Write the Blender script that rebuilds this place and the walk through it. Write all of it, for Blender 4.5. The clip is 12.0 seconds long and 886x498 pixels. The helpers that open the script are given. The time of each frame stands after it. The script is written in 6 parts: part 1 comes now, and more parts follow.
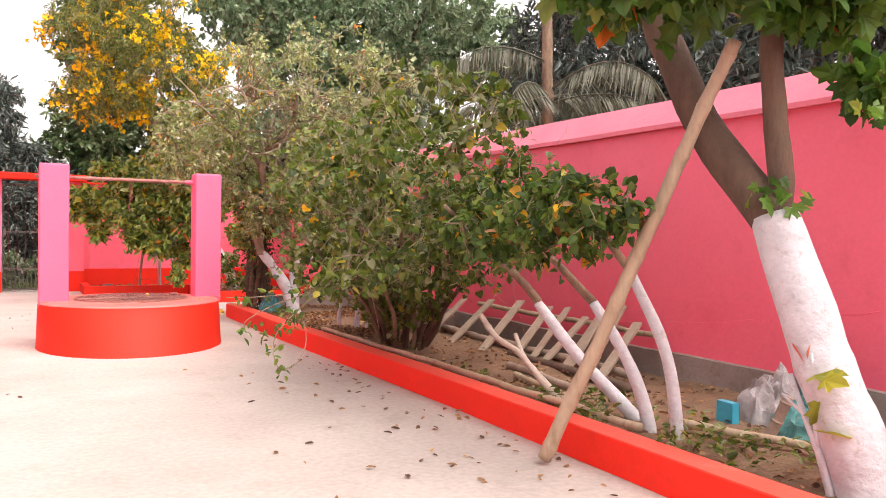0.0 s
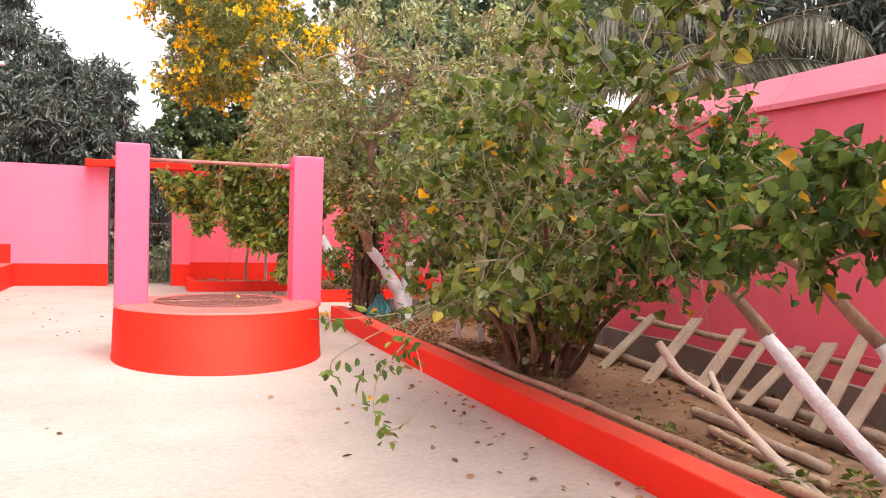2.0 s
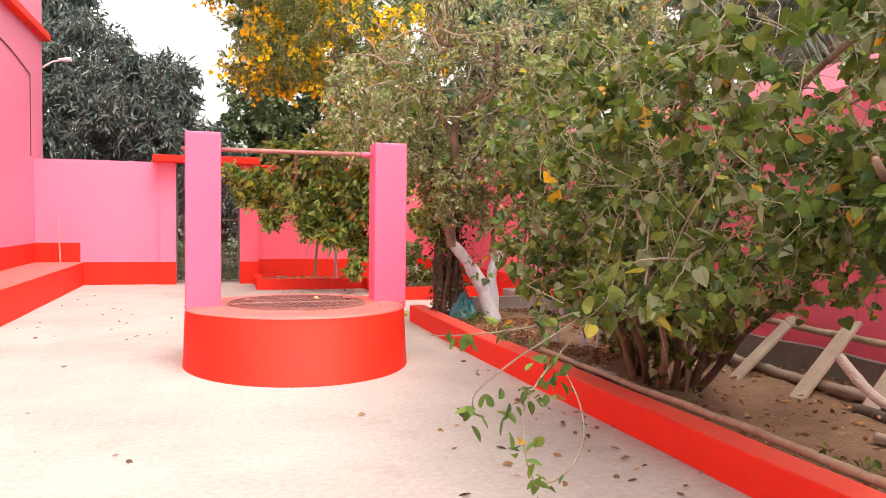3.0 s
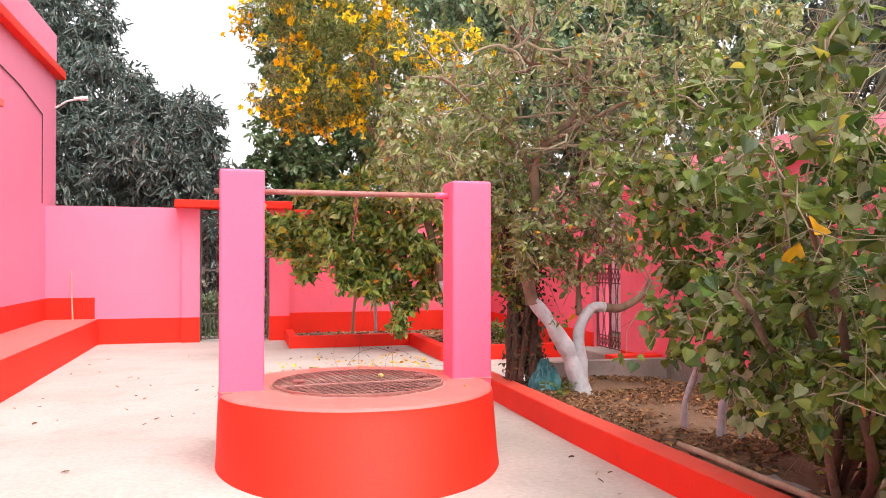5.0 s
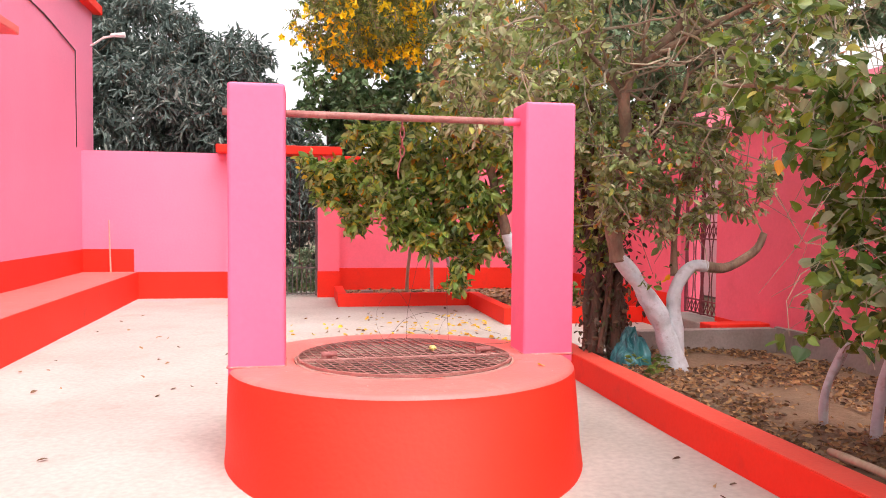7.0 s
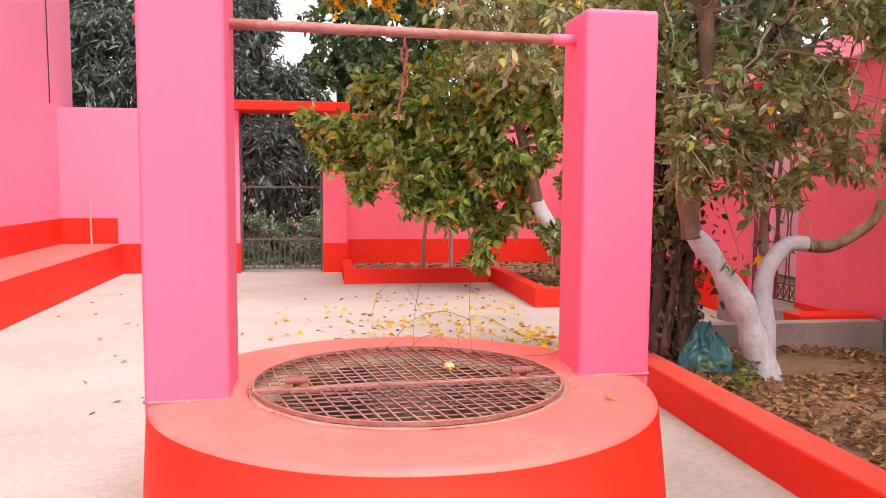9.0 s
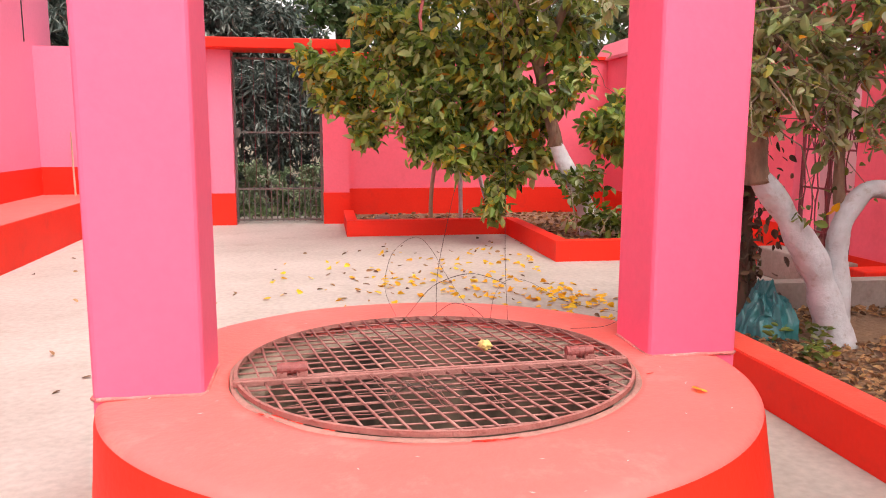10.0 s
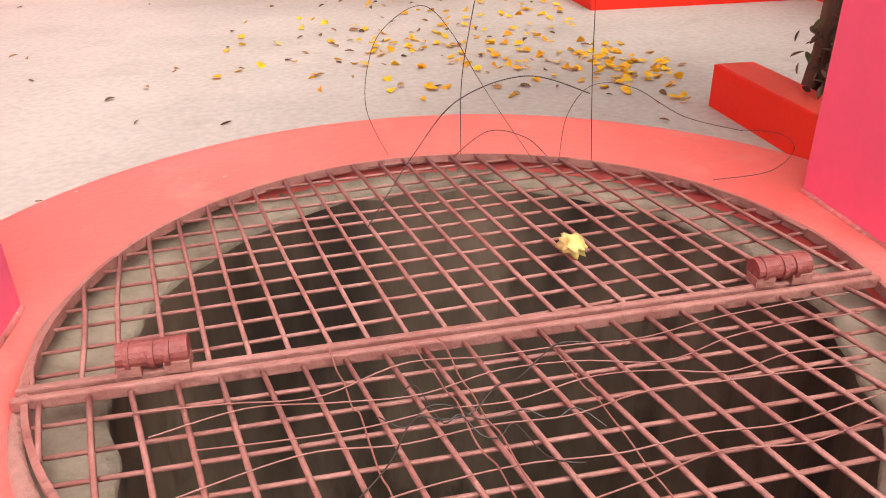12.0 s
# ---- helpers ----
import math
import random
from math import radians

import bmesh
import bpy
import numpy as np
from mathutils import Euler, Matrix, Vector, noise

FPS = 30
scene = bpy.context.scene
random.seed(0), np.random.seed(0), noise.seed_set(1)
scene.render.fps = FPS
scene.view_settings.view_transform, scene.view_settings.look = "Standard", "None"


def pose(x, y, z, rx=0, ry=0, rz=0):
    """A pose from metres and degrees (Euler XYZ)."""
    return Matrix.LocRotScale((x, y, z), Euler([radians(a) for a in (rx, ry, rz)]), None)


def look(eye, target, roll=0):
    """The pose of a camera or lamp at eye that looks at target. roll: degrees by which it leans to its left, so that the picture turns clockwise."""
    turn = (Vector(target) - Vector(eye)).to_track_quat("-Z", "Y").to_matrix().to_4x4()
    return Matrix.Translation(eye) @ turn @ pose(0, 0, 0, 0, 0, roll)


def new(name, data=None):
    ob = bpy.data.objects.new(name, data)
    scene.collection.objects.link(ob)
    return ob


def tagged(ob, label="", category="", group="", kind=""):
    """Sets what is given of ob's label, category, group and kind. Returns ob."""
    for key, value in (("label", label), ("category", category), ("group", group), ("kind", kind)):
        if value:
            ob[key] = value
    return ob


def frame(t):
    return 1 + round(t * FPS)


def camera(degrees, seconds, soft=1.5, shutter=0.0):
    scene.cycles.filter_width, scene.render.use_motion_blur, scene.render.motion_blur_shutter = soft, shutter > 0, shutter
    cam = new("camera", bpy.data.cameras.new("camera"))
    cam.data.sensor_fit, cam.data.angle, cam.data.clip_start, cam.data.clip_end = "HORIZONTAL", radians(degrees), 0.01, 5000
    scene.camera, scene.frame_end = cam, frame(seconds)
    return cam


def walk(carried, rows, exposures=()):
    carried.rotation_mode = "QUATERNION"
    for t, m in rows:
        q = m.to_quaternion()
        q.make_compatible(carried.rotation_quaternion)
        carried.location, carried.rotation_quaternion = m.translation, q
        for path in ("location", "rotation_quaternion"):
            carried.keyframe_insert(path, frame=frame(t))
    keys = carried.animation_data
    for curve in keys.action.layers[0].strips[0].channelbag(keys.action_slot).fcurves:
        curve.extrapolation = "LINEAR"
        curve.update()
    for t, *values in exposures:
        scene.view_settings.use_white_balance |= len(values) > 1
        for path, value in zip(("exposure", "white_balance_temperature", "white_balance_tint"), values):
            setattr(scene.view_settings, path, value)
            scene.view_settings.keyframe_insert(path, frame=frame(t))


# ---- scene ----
cam = camera(59.9, 12.0, soft=1.0)
PATH = [
    (0, (1.323, -0.125, 1.312), (2.282, 1.629, 1.273), 0.9),
    (0.5, (1.52, 0.294, 1.328), (2.368, 2.104, 1.273), 1.1),
    (1, (1.743, 0.683, 1.316), (2.497, 2.535, 1.252), 1.0),
    (1.5, (1.824, 1.083, 1.298), (2.541, 2.95, 1.245), 1.5),
    (2, (1.847, 1.506, 1.312), (2.543, 3.38, 1.253), 1.5),
    (2.5, (1.866, 1.938, 1.31), (2.461, 3.846, 1.238), 0.6),
    (3, (1.773, 2.337, 1.294), (2.326, 4.257, 1.215), 0.7),
    (4.8, (1.579, 3.747, 1.408), (2.103, 5.677, 1.403), 0.0),
    (5, (1.603, 3.862, 1.399), (2.115, 5.796, 1.427), 0.0),
    (5.5, (1.718, 4.198, 1.402), (2.19, 6.14, 1.448), 0.0),
    (6, (1.798, 4.409, 1.378), (2.204, 6.367, 1.391), 0.0),
    (6.5, (1.822, 4.709, 1.336), (2.201, 6.673, 1.31), 0.1),
    (7, (1.856, 5.041, 1.317), (2.217, 7.006, 1.233), 0.5),
    (7.5, (1.977, 5.417, 1.315), (2.315, 7.385, 1.198), 0.5),
    (7.7, (2.01, 5.512, 1.323), (2.331, 7.482, 1.191), 0.3),
    (9.3, (2.123, 6.61, 1.275), (2.424, 8.578, 1.085), 0.5),
    (9.5, (2.135, 6.742, 1.253), (2.424, 8.71, 1.043), 0.5),
    (10, (2.101, 7.084, 1.229), (2.406, 9.038, 0.929), 0.2),
    (10.5, (2.151, 7.392, 1.198), (2.466, 9.321, 0.772), -0.9),
    (11, (2.203, 7.703, 1.212), (2.504, 9.61, 0.688), -1.8),
    (11.5, (2.181, 8.108, 1.154), (2.474, 9.961, 0.46), -0.7),
    (12, (2.241, 8.414, 1.11), (2.514, 10.166, 0.185), -1.2),
]
walk(cam, [(t, look(eye, target, roll)) for t, eye, target, roll in PATH], exposures=[(0, 1.5, 7150, 21), (3, 1.5, 7100, 17), (5, 1.5, 6700, 16), (7.5, 1.46, 6700, 17), (9.5, 1.34, 7050, 20), (12, 1.22, 6950, 13)])

# ---- light: bright overcast ----
world = bpy.data.worlds.new("sky")
scene.world = world
world.use_nodes = True
wn, wl = world.node_tree.nodes, world.node_tree.links
wn.clear()
sky = wn.new("ShaderNodeTexSky")
sky.sky_type, sky.sun_disc = "NISHITA", False
sky.sun_elevation, sky.sun_rotation = radians(62), radians(155)
sky.air_density, sky.dust_density, sky.ozone_density = 1.0, 4.0, 1.0
veil = wn.new("ShaderNodeHueSaturation")
veil.inputs["Saturation"].default_value = 0.15
bg = wn.new("ShaderNodeBackground")
bg.inputs["Strength"].default_value = 0.15
wout = wn.new("ShaderNodeOutputWorld")
wl.new(sky.outputs[0], veil.inputs["Color"])
wl.new(veil.outputs[0], bg.inputs["Color"])
wl.new(bg.outputs[0], wout.inputs["Surface"])
sun = new("sun", bpy.data.lights.new("sun", "SUN"))
sun.data.energy, sun.data.angle, sun.data.color = 0.38, radians(60), (1.0, 0.95, 0.88)
sun.matrix_world = look((1.6, -6.6, 13), (0, 0, 0))


# ---- materials ----
def nodes_of(name):
    m = bpy.data.materials.new(name)
    m.use_nodes = True
    nt = m.node_tree
    nt.nodes.clear()
    out = nt.nodes.new("ShaderNodeOutputMaterial")
    return m, nt.nodes, nt.links, out


def surface(name, colour, second=None, rough=0.6, big=1.2, fine=45.0, bump=0.25, metal=0.0, stain=None, stain_amount=0.35, stretch=(1, 1, 1), island=0.0, gloss=0.5, size=0.01, grain=0.35):
    """A solid surface: two tones mixed by coarse noise, fine grain, optional stains, relief."""
    m, n, l, out = nodes_of(name)
    bs = n.new("ShaderNodeBsdfPrincipled")
    bs.inputs["Roughness"].default_value, bs.inputs["Metallic"].default_value = rough, metal
    bs.inputs["Specular IOR Level"].default_value = gloss
    co = n.new("ShaderNodeTexCoord")
    mp = n.new("ShaderNodeMapping")
    mp.inputs["Scale"].default_value = stretch
    l.new(co.outputs["Object"], mp.inputs["Vector"])
    n1 = n.new("ShaderNodeTexNoise")
    n1.inputs["Scale"].default_value, n1.inputs["Detail"].default_value, n1.inputs["Roughness"].default_value = big, 6, 0.6
    n2 = n.new("ShaderNodeTexNoise")
    n2.inputs["Scale"].default_value, n2.inputs["Detail"].default_value = fine, 5
    for q in (n1, n2):
        l.new(mp.outputs[0], q.inputs["Vector"])
    second = second or tuple(c * 0.82 for c in colour)
    ramp = n.new("ShaderNodeValToRGB")
    ramp.color_ramp.elements[0].position, ramp.color_ramp.elements[1].position = 0.35, 0.68
    ramp.color_ramp.elements[0].color, ramp.color_ramp.elements[1].color = (*colour, 1), (*second, 1)
    l.new(n1.outputs["Fac"], ramp.inputs["Fac"])
    tone = n.new("ShaderNodeMixRGB")
    tone.blend_type = "MULTIPLY"
    tone.inputs["Fac"].default_value = grain
    l.new(ramp.outputs[0], tone.inputs["Color1"])
    g = n.new("ShaderNodeMapRange")
    g.inputs["From Min"].default_value, g.inputs["From Max"].default_value = 0.3, 0.7
    g.inputs["To Min"].default_value, g.inputs["To Max"].default_value = 0.7, 1.15
    l.new(n2.outputs["Fac"], g.inputs["Value"])
    l.new(g.outputs[0], tone.inputs["Color2"])
    last = tone.outputs[0]
    if stain:
        n3 = n.new("ShaderNodeTexNoise")
        n3.inputs["Scale"].default_value, n3.inputs["Detail"].default_value, n3.inputs["Roughness"].default_value = big * 2.7, 8, 0.7
        l.new(mp.outputs[0], n3.inputs["Vector"])
        r3 = n.new("ShaderNodeMapRange")
        r3.inputs["From Min"].default_value, r3.inputs["From Max"].default_value = 0.55, 0.72
        r3.inputs["To Max"].default_value = stain_amount
        l.new(n3.outputs["Fac"], r3.inputs["Value"])
        mx = n.new("ShaderNodeMixRGB")
        mx.inputs["Color2"].default_value = (*stain, 1)
        l.new(r3.outputs[0], mx.inputs["Fac"])
        l.new(last, mx.inputs["Color1"])
        last = mx.outputs[0]
    if island:
        geo = n.new("ShaderNodeNewGeometry")
        info = n.new("ShaderNodeObjectInfo")
        add = n.new("ShaderNodeMath")
        add.operation = "ADD"
        l.new(geo.outputs["Random Per Island"], add.inputs[0])
        l.new(info.outputs["Random"], add.inputs[1])
        fr = n.new("ShaderNodeMath")
        fr.operation = "FRACT"
        l.new(add.outputs[0], fr.inputs[0])
        r4 = n.new("ShaderNodeMapRange")
        r4.inputs["To Min"].default_value, r4.inputs["To Max"].default_value = 1 - island, 1 + island
        l.new(fr.outputs[0], r4.inputs["Value"])
        hs = n.new("ShaderNodeHueSaturation")
        l.new(r4.outputs[0], hs.inputs["Value"])
        l.new(last, hs.inputs["Color"])
        last = hs.outputs[0]
    l.new(last, bs.inputs["Base Color"])
    bp = n.new("ShaderNodeBump")
    bp.inputs["Strength"].default_value, bp.inputs["Distance"].default_value = bump, size
    l.new(n2.outputs["Fac"], bp.inputs["Height"])
    bp2 = n.new("ShaderNodeBump")
    bp2.inputs["Strength"].default_value, bp2.inputs["Distance"].default_value = bump * 0.6, size * 4
    l.new(n1.outputs["Fac"], bp2.inputs["Height"])
    l.new(bp.outputs[0], bp2.inputs["Normal"])
    l.new(bp2.outputs[0], bs.inputs["Normal"])
    l.new(bs.outputs[0], out.inputs["Surface"])
    return m


def foliage(name, tones, rough=0.42, through_light=0.42):
    """Leaves or petals: each one takes its tone from a row of (share, colour)."""
    m, n, l, out = nodes_of(name)
    geo = n.new("ShaderNodeNewGeometry")
    info = n.new("ShaderNodeObjectInfo")
    add = n.new("ShaderNodeMath")
    add.operation = "ADD"
    l.new(geo.outputs["Random Per Island"], add.inputs[0])
    l.new(info.outputs["Random"], add.inputs[1])
    fr = n.new("ShaderNodeMath")
    fr.operation = "FRACT"
    l.new(add.outputs[0], fr.inputs[0])
    ramp = n.new("ShaderNodeValToRGB")
    cr = ramp.color_ramp
    at = 0.0
    for i, (share, colour) in enumerate(tones):
        e = cr.elements[i] if i < 2 else cr.elements.new(min(at, 1.0))
        e.position = min(at, 1.0)
        e.color = (*colour, 1)
        at += share
    cr.interpolation = "CONSTANT"
    l.new(fr.outputs[0], ramp.inputs["Fac"])
    co = n.new("ShaderNodeTexCoord")
    nz = n.new("ShaderNodeTexNoise")
    nz.inputs["Scale"].default_value, nz.inputs["Detail"].default_value = 9.0, 3
    l.new(co.outputs["Object"], nz.inputs["Vector"])
    mr = n.new("ShaderNodeMapRange")
    mr.inputs["From Min"].default_value, mr.inputs["From Max"].default_value = 0.3, 0.7
    mr.inputs["To Min"].default_value, mr.inputs["To Max"].default_value = 0.72, 1.25
    l.new(nz.outputs["Fac"], mr.inputs["Value"])
    hs = n.new("ShaderNodeHueSaturation")
    l.new(mr.outputs[0], hs.inputs["Value"])
    l.new(ramp.outputs[0], hs.inputs["Color"])
    bs = n.new("ShaderNodeBsdfPrincipled")
    bs.inputs["Roughness"].default_value = rough
    l.new(hs.outputs[0], bs.inputs["Base Color"])
    tr = n.new("ShaderNodeBsdfTranslucent")
    l.new(hs.outputs[0], tr.inputs["Color"])
    mx = n.new("ShaderNodeMixShader")
    mx.inputs["Fac"].default_value = through_light
    l.new(bs.outputs[0], mx.inputs[1])
    l.new(tr.outputs[0], mx.inputs[2])
    l.new(mx.outputs[0], out.inputs["Surface"])
    return m


PINK = surface("pink_wall_paint", (0.97, 0.172, 0.255), (0.94, 0.15, 0.226), rough=0.62, big=0.9, fine=30, bump=0.22, stain=(0.72, 0.10, 0.15), stain_amount=0.35, grain=0.10)
PINK_PALE = surface("pale_pink_paint", (0.92, 0.158, 0.285), (0.90, 0.143, 0.265), rough=0.6, big=0.8, fine=34, bump=0.08, grain=0.10)
PASSAGE = surface("whitish_pink_paint", (0.86, 0.55, 0.60), (0.84, 0.48, 0.54), rough=0.6, big=0.8, fine=34, bump=0.1, grain=0.1)
PINK_BUILDING = surface("building_pink_paint", (0.88, 0.25, 0.39), (0.87, 0.23, 0.365), rough=0.6, big=0.7, fine=30, bump=0.18, grain=0.10)
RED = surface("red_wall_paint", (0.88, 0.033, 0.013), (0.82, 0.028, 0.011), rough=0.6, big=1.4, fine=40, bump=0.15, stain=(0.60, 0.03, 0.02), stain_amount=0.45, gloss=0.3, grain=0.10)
# Paler copy of RED: sky light on upward faces put into colour, with worn blotches.
RED_TOP = surface("skylit_red_paint", (0.90, 0.175, 0.155), (0.87, 0.145, 0.125), rough=0.5, big=2.0, fine=50, bump=0.2, stain=(0.78, 0.30, 0.25), stain_amount=0.5, grain=0.14)
CONCRETE = surface("pale_concrete", (0.50, 0.46, 0.415), (0.40, 0.36, 0.318), rough=0.8, big=0.75, fine=26, bump=0.08, stain=(0.31, 0.265, 0.215), stain_amount=0.55, grain=0.45)
CEMENT = surface("grey_cement", (0.34, 0.30, 0.27), (0.24, 0.205, 0.18), rough=0.85, big=2.4, fine=40, bump=0.4, stain=(0.08, 0.07, 0.06))
# Stained cement, its tones lowered to hold the shade inside the shaft.
SHAFT = surface("shaded_shaft_cement", (0.23, 0.165, 0.115), (0.034, 0.022, 0.015), rough=0.7, big=3.2, fine=30, bump=0.4, stain=(0.02, 0.015, 0.01), stain_amount=0.85, stretch=(1, 1, 0.3))
SHAFT_TOP = surface("crumbling_mortar", (0.46, 0.23, 0.19), (0.30, 0.16, 0.13), rough=0.9, big=9, fine=60, bump=0.6, stain=(0.40, 0.16, 0.13), stain_amount=0.6)
FILLET = surface("cracked_plaster_edge", (0.80, 0.24, 0.22), (0.42, 0.14, 0.12), rough=0.8, big=12, fine=60, bump=0.6, stain=(0.75, 0.62, 0.56), stain_amount=0.7)
LIP = surface("pale_shaft_lip", (0.39, 0.32, 0.245), (0.19, 0.145, 0.105), rough=0.85, big=6, fine=40, bump=0.5, stain=(0.10, 0.075, 0.05), stain_amount=0.7)
SOIL = surface("dry_garden_soil", (0.25, 0.157, 0.092), (0.17, 0.105, 0.063), rough=0.95, big=2.2, fine=38, bump=0.9, stain=(0.38, 0.26, 0.16), stain_amount=0.6, size=0.02)
EARTH = surface("outside_earth", (0.14, 0.11, 0.07), (0.08, 0.075, 0.04), rough=0.95, big=0.6, fine=12, bump=0.6)
BARK_DARK = surface("dark_bark", (0.15, 0.095, 0.062), (0.07, 0.045, 0.032), rough=0.85, big=5, fine=60, bump=0.7, stretch=(1, 1, 0.35))
BARK = surface("grey_brown_bark", (0.33, 0.235, 0.155), (0.15, 0.10, 0.068), rough=0.85, big=9, fine=60, bump=0.9, stain=(0.36, 0.20, 0.10), stretch=(1, 1, 0.4))
LIME = surface("limewashed_bark", (0.60, 0.635, 0.66), (0.50, 0.525, 0.545), rough=0.85, big=7, fine=22, bump=0.75, stain=(0.30, 0.24, 0.20), stain_amount=0.65, grain=0.25, size=0.011)
# Wall pink made paler for the coping slope that faces the sky.
COPING = surface("skylit_coping_pink", (0.88, 0.225, 0.30), (0.84, 0.19, 0.26), rough=0.65, big=1.6, fine=30, bump=0.25, grain=0.12, stain=(0.74, 0.17, 0.22), stain_amount=0.3)
TWIG = surface("thin_twig", (0.34, 0.29, 0.20), (0.22, 0.175, 0.11), rough=0.8, big=6, fine=50, bump=0.2, island=0.35)
TWIG_PALE = surface("pale_olive_twig", (0.36, 0.32, 0.19), (0.24, 0.20, 0.12), rough=0.75, big=6, fine=50, bump=0.2, island=0.35)
PALE_WOOD = surface("split_pale_wood", (0.60, 0.53, 0.45), (0.42, 0.36, 0.29), rough=0.8, big=7, fine=80, bump=0.6, stain=(0.20, 0.15, 0.11), stain_amount=0.7, stretch=(1, 0.3, 1))
# Kerb red lightened to carry the sky's sheen on the top face, plus scuffs.
KERB_TOP = surface("sky_sheen_kerb_paint", (0.88, 0.115, 0.075), (0.86, 0.08, 0.05), rough=0.5, big=2.0, fine=50, bump=0.2, stain=(0.78, 0.25, 0.2), stain_amount=0.4, grain=0.14)
BAMBOO = surface("bamboo", (0.50, 0.41, 0.285), (0.36, 0.275, 0.18), rough=0.6, big=6, fine=60, bump=0.25, stain=(0.22, 0.14, 0.085), stain_amount=0.75, stretch=(1, 1, 0.25))
BAMBOO_GREY = surface("weathered_bamboo", (0.40, 0.33, 0.26), (0.28, 0.22, 0.17), rough=0.7, big=6, fine=60, bump=0.3, stain=(0.15, 0.11, 0.08))
PLANK = surface("weathered_slat", (0.44, 0.37, 0.28), (0.34, 0.28, 0.21), rough=0.8, big=5, fine=70, bump=0.35, stain=(0.2, 0.15, 0.11), island=0.15)
LOG = surface("dark_log", (0.15, 0.105, 0.075), (0.10, 0.07, 0.05), rough=0.85, big=8, fine=60, bump=0.6)
IRON = surface("rust_red_iron", (0.32, 0.12, 0.10), (0.43, 0.20, 0.17), rough=0.55, big=14, fine=90, bump=0.35, stain=(0.13, 0.05, 0.04), stain_amount=0.7)
IRON_HINGE = surface("dark_red_hinge_iron", (0.24, 0.05, 0.045), (0.31, 0.085, 0.075), rough=0.5, big=14, fine=90, bump=0.4, stain=(0.12, 0.04, 0.035), stain_amount=0.6)
IRON_DARK = surface("dark_red_gate_iron", (0.22, 0.035, 0.045), (0.14, 0.028, 0.034), rough=0.5, big=10, fine=80, bump=0.3)
GATE_GREY = surface("grey_gate_iron", (0.13, 0.12, 0.11), (0.17, 0.15, 0.13), rough=0.5, big=8, fine=60, bump=0.2, metal=0.3)
WIRE = surface("dark_wire", (0.05, 0.035, 0.03), rough=0.5, big=10, fine=80, bump=0.1)
WIRE_PINK = surface("painted_wire", (0.32, 0.13, 0.105), (0.25, 0.09, 0.075), rough=0.5, big=10, fine=80, bump=0.1)
TEAL = surface("teal_plastic_sheet", (0.02, 0.135, 0.15), (0.035, 0.21, 0.215), rough=0.35, big=7, fine=30, bump=0.3, stain=(0.02, 0.08, 0.09))
TEAL_LIGHT = surface("sea_green_plastic", (0.10, 0.38, 0.36), (0.05, 0.27, 0.27), rough=0.35, big=9, fine=30, bump=0.3, stain=(0.40, 0.50, 0.48), stain_amount=0.6)
WHITE_BAG = surface("grey_white_plastic", (0.46, 0.45, 0.44), (0.28, 0.27, 0.265), rough=0.4, big=9, fine=30, bump=0.3)
CYAN = surface("cyan_plastic", (0.03, 0.45, 0.62), (0.03, 0.36, 0.50), rough=0.35, big=6, fine=30, bump=0.2)
WHITE_PAINT = surface("white_lamp_paint", (0.75, 0.75, 0.73), rough=0.4, big=4, fine=30, bump=0.1)
WATER = surface("dark_water", (0.09, 0.07, 0.052), rough=0.08, big=3, fine=8, bump=0.03)

# The pale grey-green share holds dust and the sky's gloss on leaf tops.
LEAF_BUSH = foliage("shrub_leaf", [(0.28, (0.14, 0.21, 0.03)), (0.24, (0.085, 0.14, 0.02)), (0.20, (0.20, 0.26, 0.05)), (0.18, (0.30, 0.35, 0.18)), (0.08, (0.045, 0.085, 0.017)), (0.03, (0.46, 0.42, 0.06)), (0.01, (0.40, 0.20, 0.05))])
LEAF_ROUND = foliage("round_green_leaf", [(0.33, (0.075, 0.15, 0.025)), (0.28, (0.115, 0.215, 0.035)), (0.2, (0.045, 0.10, 0.02)), (0.15, (0.20, 0.29, 0.05)), (0.03, (0.620, 0.341, 0.031)), (0.01, (0.341, 0.139, 0.046))])
LEAF_GREY = foliage("dusty_grey_leaf", [(0.3, (0.42, 0.49, 0.22)), (0.25, (0.30, 0.39, 0.13)), (0.22, (0.55, 0.60, 0.36)), (0.16, (0.18, 0.26, 0.085)), (0.03, (0.48, 0.26, 0.09)), (0.04, (0.42, 0.44, 0.10))])
LEAF_HIBISCUS = foliage("glossy_hedge_leaf", [(0.24, (0.19, 0.31, 0.06)), (0.24, (0.31, 0.43, 0.09)), (0.13, (0.08, 0.15, 0.035)), (0.25, (0.44, 0.53, 0.20)), (0.11, (0.58, 0.54, 0.08)), (0.03, (0.55, 0.22, 0.03))], rough=0.36, through_light=0.45)
LEAF_TECOMA = foliage("feathery_olive_leaf", [(0.35, (0.22, 0.28, 0.065)), (0.3, (0.32, 0.36, 0.10)), (0.25, (0.12, 0.175, 0.045)), (0.1, (0.38, 0.38, 0.12))])
# Dark green with haze and sky reflection mixed in as bluish grey tones.
LEAF_MANGO = foliage("sky_tinted_mango_leaf", [(0.33, (0.09, 0.128, 0.112)), (0.3, (0.125, 0.167, 0.145)), (0.2, (0.185, 0.225, 0.195)), (0.1, (0.055, 0.082, 0.07)), (0.07, (0.26, 0.29, 0.25))], rough=0.36, through_light=0.2)
